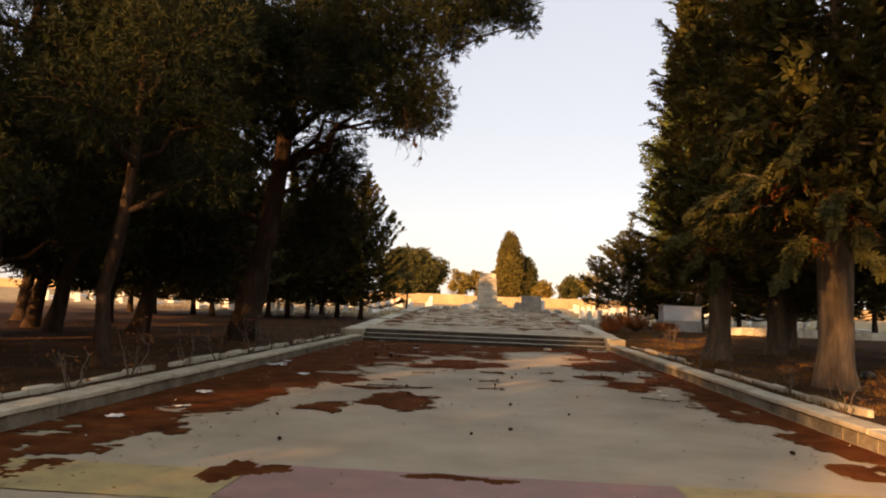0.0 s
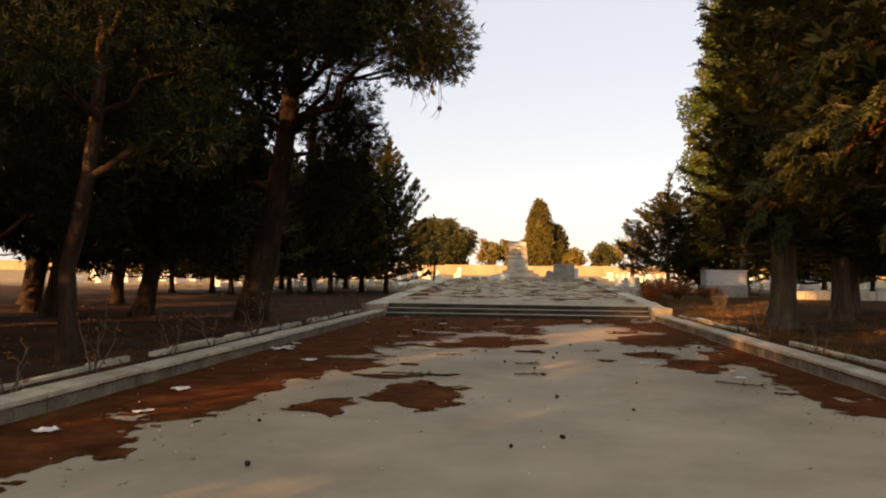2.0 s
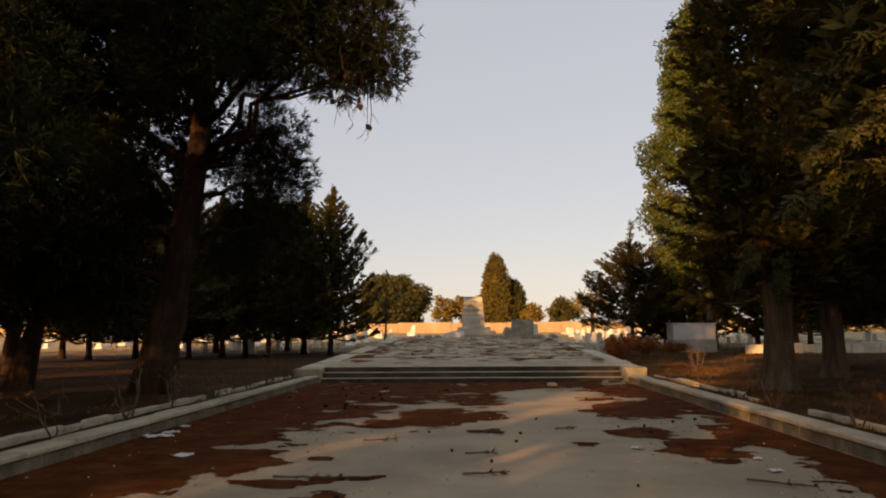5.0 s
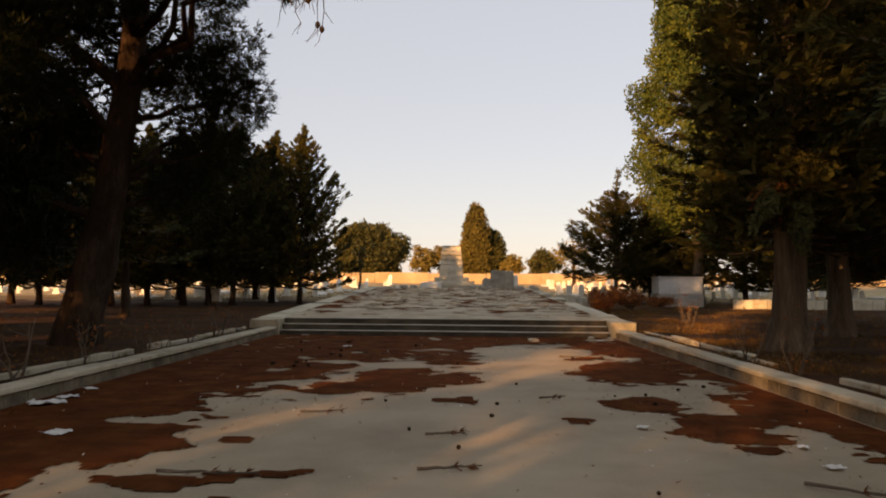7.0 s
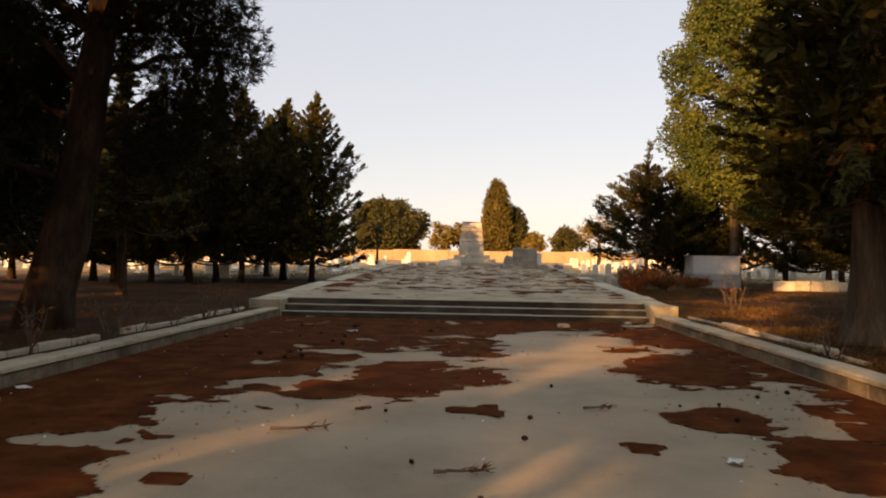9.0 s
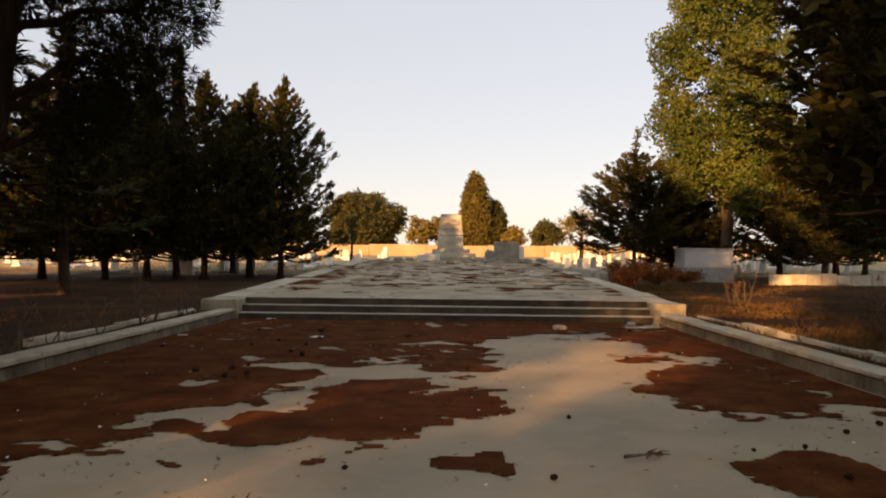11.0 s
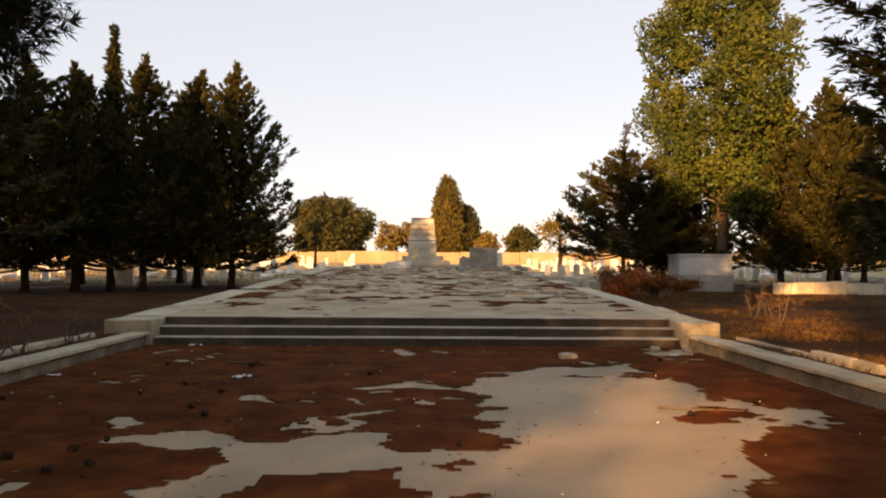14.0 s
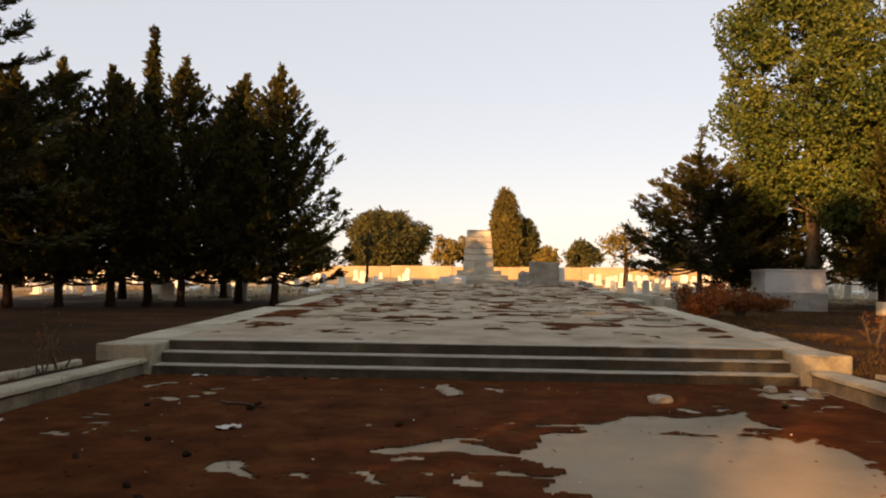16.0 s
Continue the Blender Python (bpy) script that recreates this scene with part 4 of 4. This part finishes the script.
for _m, _x, _y, _rz, _s, _sz in [(C_A, -8.6, 49.0, 0, 1, 1), (C_B, -10.3, 49.6, 40, 1, 1), (C_A, -11.7, 47.0, 100, 0.95, 1.03), (C_SPIRE, -12.95, 46.9, 0, 1, 1), (C_B, -13.9, 45.9, 200, 0.95, 0.98),
                                 (C_A, -15.4, 45.1, 210, 0.92, 1.0), (C_B, -17.0, 44.6, 120, 0.95, 0.95), (C_A, -12.2, 53.2, 300, 1, 0.95), (C_B, -18.8, 46.2, 70, 1, 0.95), (C_A, -20.8, 45.0, 160, 1.0, 1),
                                 (C_B, -22.8, 46.0, 250, 1.05, 1), (C_B, -16.2, 51.5, 20, 1, 1), (C_CEDAR, -12.4, 36.0, 140, 1.0, 1.0)]:
    place(_m, _x, _y, _rz, _s, _sz)

# east side: the two big cypresses by the kerb, and their neighbours
R_1 = conifer(71, 16.0, 2.55, 2.2, 230, 0.25, CYPRESS, CYPRESS_BARK, "huge dark cypress with a fluted pale trunk by the kerb", 1.6, 0.30, 0.13, 0.0145, 0.34, belly=0.8, splits=3, dead=0.004, plume=0.12, vary=0.28, nb=9, fullness=0.25, hang=0.35, core=0.75, inner=110, boughs=[(-1.7, -2.6, 2.6), (-1.0, -2.9, 2.2)])
place(R_1, 7.2, 24.4, 0)
R_2 = conifer(72, 14.0, 3.0, 2.9, 190, 0.05, CYPRESS, CYPRESS_BARK, "big cypress with drooping sunlit lower boughs", 1.6, 0.34, 0.13, 0.0145, 0.32, belly=0.8, splits=3, dead=0.006, plume=0.12, vary=0.4, nb=9, fullness=0.25, hang=0.4, core=0.75, inner=110,
              boughs=[(-3.9, -2.6, 2.75), (-3.5, -2.3, 3.3), (-2.3, -3.0, 2.05), (-3.0, -3.2, 3.4), (-2.6, -1.0, 3.7), (-2.6, 0.9, 3.2), (-1.6, -3.5, 2.9), (-3.2, -1.6, 4.4), (-1.9, -2.6, 4.3), (-0.8, -3.4, 2.3)])
place(R_2, 7.1, 16.0, 0)
R_B = conifer(73, 14.5, 2.7, 2.2, 150, 0.2, CYPRESS, CYPRESS_BARK, "dark cypress standing behind the kerbside trees", 0.75, 0.36, 0.34, 0.062, 0.30, belly=0.8, splits=2, nb=3, plume=0.13, vary=0.4, fullness=0.2, hang=0.3, core=0.8, inner=60)
for _m, _x, _y, _rz, _s, _sz in [(R_B, 10.8, 29.4, 130, 0.9, 0.95), (R_B, 11.6, 21.5, 200, 0.98, 1), (R_B, 13.5, 35.0, 250, 0.9, 0.85), (R_B, 14.8, 27.0, 40, 1, 1), (R_B, 9.8, 9.5, 300, 1, 1), (R_B, 16.5, 36.5, 90, 1, 0.9), (R_B, 18.5, 30.5, 10, 1.1, 0.9)]:
    place(_m, _x, _y, _rz, _s, _sz, "dark cypress standing behind the kerbside trees")

T_R = conifer(81, 6.6, 3.5, 1.5, 170, 0.26, CYPRESS, CYPRESS_BARK, "small tiered cypress with a twisted leader", 1.0, 0.58, 0.20, 0.028, 0.15, belly=0.9, plume=0.14, vary=0.5, nb=5, leader=1.3, hang=0.2, core=0.5)
place(T_R, 9.4, 52.6, 0)
place(C_B, 11.6, 53.3, 30, 0.80, 0.74, "small dark cypress beside the tiered one")
place(C_A, 16.3, 50.8, 90, 0.98, 1.0, "dark cypress beyond the poplar")
place(C_B, 18.1, 49.8, 190, 1.0, 1.0, "dark cypress beyond the poplar")
place(C_A, 14.2, 56.0, 10, 0.9, 0.85, "dark cypress beyond the poplar")
place(C_B, 20.5, 53.5, 10, 1.0, 1.0, "dark cypress beyond the poplar")
place(C_A, 24.5, 58.0, 10, 1.0, 1.0, "dark cypress beyond the poplar")
place(C_B, 27.5, 56.0, 90, 1.1, 1.0, "dark cypress beyond the poplar")


def poplar():
    rng = np.random.default_rng(91)
    cl = []
    for k in range(84):
        u = (k + 0.5) / 84
        z = 4.0 + 17.0 * u
        a = k * 2.4
        rr = (0.7 + 2.5 * math.sin(math.pi * min(1, 0.22 + 0.78 * u)) ** 0.8) * (0.55 + 0.45 * rng.random())
        cl.append((rr * math.cos(a), rr * math.sin(a), z, rng.uniform(0.65, 1.3), 1.15))
    return clump_tree("poplar_tree", "tall yellow-green poplar with trembling leaves", 91, [(0, 0, -0.3), (0.1, 0, 3), (0, 0.1, 8), (0.2, 0, 14), (0.1, 0, 20.5)], 0.34, cl, POPLAR, CYPRESS_BARK, 5, 560, 0.125, 0.050, 1.1, 0.05, up=-0.5, outward=0.5, bias=0.5, at=(14.0, 52.0, float(ground_z(14, 52))))


poplar()


# ---- far trees behind the boundary wall ----
def columnar(name, label, at, H, R, seed, mat, low=0.8):
    """A dense old cypress: lobes packed round a column."""
    rng = np.random.default_rng(seed)
    cl = []
    n = 60
    for k in range(n):
        u = (k + 0.5) / n
        z = low + (H - low - R * 0.25) * u
        rr = R * (0.92 if u < 0.55 else 0.92 * (1 - ((u - 0.55) / 0.5) ** 2)) * 0.62
        rr *= min(1.0, 0.6 + u * 3)
        a = k * 2.4
        cl.append((rr * math.cos(a), rr * math.sin(a), z, max(0.35, R * 0.46 * (1 - 0.45 * u)), 1.35))
    return clump_tree(name, label, seed, [(0, 0, -0.4), (0, 0, H * 0.5), (0, 0, H * 0.95)], 0.25, cl, mat, CYPRESS_BARK, 3, 240, 0.42, 0.07, 0.5, 0.04, up=1.3, bias=0.75, at=at)


def round_tree(name, label, at, H, R, seed, mat, low=1.2, flat=0.75, lobes=34, blade=0.32, tufts=150, sparse=1.0):
    rng = np.random.default_rng(seed)
    cl = []
    zc = low + (H - low) * 0.45
    for k in range(lobes):
        v = rng.normal(size=3)
        v /= np.linalg.norm(v)
        rr = R * 0.78 * (0.55 + 0.45 * rng.random())
        cl.append((v[0] * rr, v[1] * rr, zc + v[2] * rr * (H - low) / (2 * R) * 1.05, R * 0.27 * (0.7 + 0.6 * rng.random()), 0.9))
    return clump_tree(name, label, seed, [(0, 0, -0.4), (0.1, 0, low), (0, 0, zc), (0, 0, H * 0.8)], 0.07 * R + 0.05, cl, mat, BARK, 3, tufts * sparse, blade, blade * 0.32, 1.0, 0.04, up=0.3, bias=0.6, at=at)


GZ = 1.72
columnar("cypress_tree", "tall dense old cypress catching golden light behind the wall", (2.3, 105, GZ), 10.2, 2.1, 101, GOLDEN)
columnar("cypress_tree", "shorter cypress close behind the tall one", (4.6, 106.5, GZ), 7.0, 1.9, 102, BROAD)
round_tree("tree", "ochre rounded bush beside the cypresses", (6.9, 105, GZ), 4.3, 1.7, 103, OCHRE, 0.5)
round_tree("tree", "broad rounded tree behind the boundary wall", (-11.8, 106, GZ), 8.2, 5.8, 104, BROAD, 0.0, lobes=110, tufts=120)
round_tree("tree", "thin dry tree behind the boundary wall", (-4.4, 104, GZ), 5.4, 1.9, 105, OCHRE, 0.8, sparse=0.7)
round_tree("tree", "ochre dry tree behind the monument", (-2.2, 105, GZ), 5.2, 1.7, 106, OCHRE, 0.6, sparse=0.8)
round_tree("tree", "dense small tree behind the monument", (0.2, 108, GZ), 6.0, 1.8, 107, BROAD, 0.8)
round_tree("tree", "low green bush above the wall", (10.7, 103, GZ), 4.5, 2.4, 108, BROAD, 0.9, sparse=0.8)
round_tree("tree", "thin pale tree behind the tiered cypress", (10.3, 75, 1.3), 5.0, 2.2, 109, OCHRE, 1.5, sparse=0.35, blade=0.2)
for k, (x, y, h, r) in enumerate([(-22, 112, 6.0, 3.6), (-31, 110, 5.5, 3.2), (-42, 116, 7, 4.5), (24, 112, 5, 3.2), (33, 114, 6.5, 4), (45, 112, 6, 4)]):
    round_tree("tree", "distant olive-green tree beyond the wall", (x, y, GZ), h, r, 120 + k, BROAD, 1.0, tufts=80)
round_tree("tree", "young green sapling beside the west terrace", (-7.6, 66, 0.85), 4.2, 0.6, 131, BROAD, 1.6, lobes=14, blade=0.2, sparse=2)


# ---- shrubs, grass ----
def dead_shrub(seed, h, n, label):
    rng = np.random.default_rng(seed)
    t = thing("dead_shrub", label, "shrub", group="bare shrubs along the kerbs")
    g, lv = Geo(), Geo()
    for k in range(n):
        a = rng.uniform(0, 6.28)
        e = np.array([math.cos(a) * h * 0.4, math.sin(a) * h * 0.4, h * rng.uniform(0.7, 1.1)])
        p = limb_path((0.03 * math.cos(a), 0.03 * math.sin(a), -0.05), e, 0.0, rng, 6)
        g.tube(p, np.linspace(0.016, 0.004, 6), 5)
        for q in range(4):
            s = p[rng.integers(2, 6)]
            e2 = s + rng.normal(size=3) * h * 0.16 + np.array([0, 0, 0.12 * h])
            g.tube(limb_path(s, e2, 0, rng, 3), [0.006, 0.004, 0.002], 4)
            lv.blades(e2[None], np.array([[0, 0, 1.0]]), 3, 0.05, 0.012, 1.0, rng)
        part("stem", g, TWIG, t)
        g = Geo()
    part("foliage", lv, RUST, t)
    return t


def shrubs():
    rng = random.Random(12)
    ms = [dead_shrub(140 + k, h, n, "bare dead shrub with thin brown stems by the kerb") for k, (h, n) in enumerate([(0.75, 4), (0.55, 5), (0.9, 3)])]
    spots = [(-5.95, y) for y in (8.2, 10.4, 12.4, 14.6, 16.3, 18.1, 20.4, 22.0, 23.4, 24.9, 26.2, 27.3, 28.4, 29.3)] + [(5.4, y) for y in (9.6, 11.8, 14.4, 16.8, 19.5, 21.6, 24.6)] + [(7.6, 33.0), (8.4, 36.0)]
    used = set()
    for x, y in spots:
        k = rng.randrange(3)
        s = rng.uniform(0.7, 1.2)
        x += rng.uniform(-0.12, 0.12)
        y += rng.uniform(-0.4, 0.4)
        m = pose(x, y, float(ground_z(x, y)) - 0.02, 0, 0, rng.uniform(0, 360))
        if k not in used:
            used.add(k)
            ms[k].matrix_basis = m
        else:
            copy_thing(ms[k], m @ Matrix.Diagonal((s, s, s, 1)))
    for k in range(3):
        if k not in used:
            ms[k].matrix_basis = pose(-5.95, 6.5 + k, 0.1)


shrubs()


def leafy_shrub(at, r, h, seed, label, mat=RUST):
    rng = np.random.default_rng(seed)
    t = thing("shrub", label, "shrub", at)
    g, lv = Geo(), Geo()
    for k in range(38):
        a, q = rng.uniform(0, 6.28), rng.random() ** 0.5
        e = np.array([math.cos(a) * r * q, math.sin(a) * r * q, h * (1.05 - 0.45 * q) * rng.uniform(0.75, 1.1)])
        p = limb_path((0.1 * math.cos(a), 0.1 * math.sin(a), -0.05), e, 0.08, rng, 6)
        g.tube(p, np.linspace(0.014, 0.004, 6), 4)
        s = p[rng.integers(2, 6, 26)] + rng.normal(size=(26, 3)) * 0.10
        lv.blades(s, np.tile([[math.cos(a) * 0.4, math.sin(a) * 0.4, 0.8]], (26, 1)), 3, 0.10, 0.02, 0.8, rng)
    part("stem", g, TWIG, t)
    part("foliage", lv, mat, t)
    return t


leafy_shrub((7.3, 44.8, 0.50), 1.0, 1.05, 150, "dry rusty-red shrub beside the terrace edge")
leafy_shrub((8.3, 44.0, 0.50), 0.8, 0.8, 151, "dry rusty-red shrub beside the terrace edge")
leafy_shrub((6.7, 42.6, 0.42), 0.6, 0.6, 152, "low dry rusty shrub beside the terrace edge")
leafy_shrub((11.0, 48.6, 0.45), 0.8, 0.45, 153, "low dry shrub in front of the plastered tank")


def dry_grass():
    rng = np.random.default_rng(77)
    zones = [(5.15, 9.0, 9, 46, 9000, 0.11), (-9.5, -5.8, 6, 31, 900, 0.09), (5.4, 20, 44, 60, 3200, 0.16), (-26, -6.2, 52, 66, 3500, 0.16), (9, 18, 12, 44, 6000, 0.10), (-24, -9.5, 14, 44, 700, 0.08)]
    for x0, x1, y0, y1, n, h in zones:
        x, y = rng.uniform(x0, x1, n), rng.uniform(y0, y1, n)
        keep = np.array([noise.noise((a * 0.5, b * 0.5, 50.0)) for a, b in zip(x, y)]) > -0.12
        x, y = x[keep], y[keep]
        P = np.stack([x, y, ground_z(x, y) - 0.02], -1)
        g = Geo()
        g.blades(P, np.tile([[0, 0, 1.0]], (len(P), 1)), 6, h, 0.0045, 0.55, rng)
        tagged(part("dry_grass", g, STRAW), "dry straw-coloured grass tufts in the soil", "grass", kind="stuff")


dry_grass()


# ---- debris on the walkway ----
def pine_cone_mesh():
    bm = bmesh.new()
    bmesh.ops.create_uvsphere(bm, u_segments=10, v_segments=8, radius=0.03)
    for v in bm.verts:
        a = math.atan2(v.co.y, v.co.x)
        k = 1 + 0.22 * math.sin(5 * a + v.co.z * 180)
        v.co.x *= k
        v.co.y *= k
        v.co.z *= 1.5
    me = bpy.data.meshes.new("pine_cone")
    bm.to_mesh(me)
    bm.free()
    me.materials.append(CONE)
    return me


def debris():
    rng = random.Random(4)
    me = pine_cone_mesh()
    known = [(-2.85, 10.1), (-2.1, 10.7), (0.29, 9.75), (1.58, 13.7), (0.5, 16.85), (-0.83, 17.9), (2.64, 17.85), (-0.4, 16.0), (-1.4, 13.1), (0.35, 12.2), (-0.2, 9.3), (1.2, 11.4), (0.1, 22.6), (-2.88, 21.79), (-2.66, 21.97), (-2.86, 22.75), (-2.97, 22.39), (-3.37, 22.17), (-2.6, 24.17), (-2.35, 23.81), (-3.14, 25.68), (-2.55, 25.12), (-3.42, 24.96), (-3.96, 27.45), (-4.78, 24.64)]
    for k in range(46):
        x, y = known[k] if k < len(known) else (rng.uniform(-5.1, 4.5), rng.uniform(6, 30))
        s = rng.uniform(0.45, 0.75) if y < 20 else rng.uniform(0.7, 1.2)
        ob = new("pine_cone", me)
        ob.matrix_basis = pose(x, y, 0.02 + 0.018 * s, rng.uniform(60, 120), rng.uniform(0, 360), rng.uniform(0, 360)) @ Matrix.Diagonal((s, s, s, 1))
        tagged(ob, "small dark pine cone lying on the walkway", "pine cone", "pine cones on the walkway")
    tw = [(0.05, 14.35, 10, .55), (-0.02, 15.75, 3, .4), (-1.9, 14.1, -5, .8), (-1.5, 17.0, 8, .5), (3.05, 13.8, -40, .7), (1.35, 18.3, 15, .3), (2.7, 24.1, -15, .9), (-2.9, 27.6, -30, .7)]
    for k, (x, y, rz, L) in enumerate(tw):
        r = np.random.default_rng(200 + k)
        t = thing("twig", "fallen grey-brown twig lying on the walkway", "twig", (x, y, 0.03), rz, "fallen twigs")
        g = Geo()
        p = limb_path((-L / 2, 0, 0), (L / 2, 0.05, 0.005), 0.0, r, 8)
        p[:, 2] = 0.004
        g.tube(p, np.linspace(0.016, 0.006, 8), 6)
        for q in range(2):
            s = p[r.integers(2, 7)]
            g.tube(limb_path(s, s + np.array([r.uniform(0.05, 0.2), r.uniform(-0.08, 0.08), r.uniform(0, 0.015)]), 0, r, 3), [0.006, 0.005, 0.003], 4)
        part("stem", g, TWIG, t)
        gg = Geo()
        gg.blades(p[4:7], np.tile([[1.0, 0, 0.1]], (3, 1)), 8, 0.09, 0.006, 0.4, r)
        part("needles", gg, LITTER, t)
    scraps = [(-5.0, 17.4, .42), (-5.1, 18.7, .2), (-3.9, 15.6, .25), (-4.37, 30.1, .22), (-5.0, 17.9, .25), (2.1, 16.3, .16), (-4.6, 12.0, .25), (-4.3, 10.4, .2), (3.4, 15.4, .14), (-2.6, 26.3, .22), (3.3, 14.6, .16), (4.0, 28.9, .18), (-4.7, 9.3, .22), (-5.1, 26.4, .16)]
    for k, (x, y, s) in enumerate(scraps):
        r = random.Random(300 + k)
        bm = bmesh.new()
        bmesh.ops.create_grid(bm, x_segments=7, y_segments=6, size=0.5)
        for v in bm.verts:
            q = Vector((v.co.x * 3, v.co.y * 3, k))
            v.co.z = 0.18 * abs(noise.noise(q)) + 0.08 * abs(noise.noise(q * 2.7))
            v.co.x += 0.12 * noise.noise(q * 1.4 + Vector((5, 0, 0)))
            v.co.y = v.co.y * 0.7 + 0.12 * noise.noise(q * 1.4 + Vector((0, 5, 0)))
        bmesh.ops.solidify(bm, geom=bm.faces[:], thickness=0.01)
        ob = part("paper_scrap", bm, PAPER)
        ob.matrix_basis = pose(x, y, 0.022, 0, 0, r.uniform(0, 360)) @ Matrix.Diagonal((s, s, s, 1))
        tagged(ob, "crumpled dirty white paper scrap on the walkway", "litter", "paper scraps")
    ob = rubble("broken_stone", (2.14, 28.5, 0.05), (0.30, 0.22, 0.11), ROUGHSTONE, "broken pale stone lying below the steps", 60)
    ob = rubble("broken_stone", (3.9, 29.6, 0.05), (0.26, 0.18, 0.09), ROUGHSTONE, "broken pale stone lying below the steps", 61)
    ob = rubble("broken_stone", (4.4, 29.4, 0.04), (0.18, 0.15, 0.09), ROUGHSTONE, "broken pale stone lying below the steps", 62)


debris()


def scattered_needles():
    """Loose needles and crumbs lying thinly round the drifts."""
    rng = np.random.default_rng(88)
    n = 6000
    x, y = rng.uniform(PATH_L, PATH_R, n), 5 + 25.2 * rng.random(n) ** 0.9
    F = walkway_litter(x, y)
    keep = (F > -0.55 + 0.5 * rng.random(n)) | (rng.random(n) < 0.02)
    x, y = x[keep], y[keep]
    a = rng.uniform(0, 6.28, len(x))
    P = np.stack([x, y, np.full(len(x), 0.014) + np.clip(walkway_litter(x, y) * 0.016, 0, 0.012)], -1)
    D = np.stack([np.cos(a), np.sin(a), np.full(len(x), 0.06)], -1)
    g = Geo()
    g.blades(P, D, 3, 0.05, 0.0022, 0.25, rng)
    tagged(part("needle_litter", g, LITTER), "loose red-brown needles scattered thinly on the concrete", "leaf litter", kind="stuff")
    n = 170
    g = Geo()
    x, y = rng.uniform(-5.2, 4.6, n), rng.uniform(6, 30, n)
    P = np.stack([x, y, np.full(n, 0.02)], -1)
    a = rng.uniform(0, 6.28, n)
    g.blades(P, np.stack([np.cos(a), np.sin(a), np.full(n, 0.1)], -1), 2, 0.026, 0.008, 0.15, rng)
    tagged(part("debris", g, PAPER), "tiny pale crumbs of paper and stone on the concrete", "litter", kind="stuff")


scattered_needles()


BAG_AT = (9.32, 19.28)


def black_bag():
    bm = bmesh.new()
    bmesh.ops.create_icosphere(bm, subdivisions=3, radius=0.16)
    for v in bm.verts:
        q = v.co.normalized()
        v.co = v.co * (1 + 0.35 * noise.noise(q * 2.6) + 0.15 * noise.noise(q * 6))
        v.co.z = max(-0.1, v.co.z * 0.8)
    ob = part("plastic_bag", bm, TRASH, smooth=True)
    x, y = BAG_AT
    ob.matrix_basis = pose(x, y, float(ground_z(x, y)) + 0.08, 0, 0, 30)
    tagged(ob, "crumpled black plastic bag on the dry soil", "bag")


black_bag()
loose_slabs()
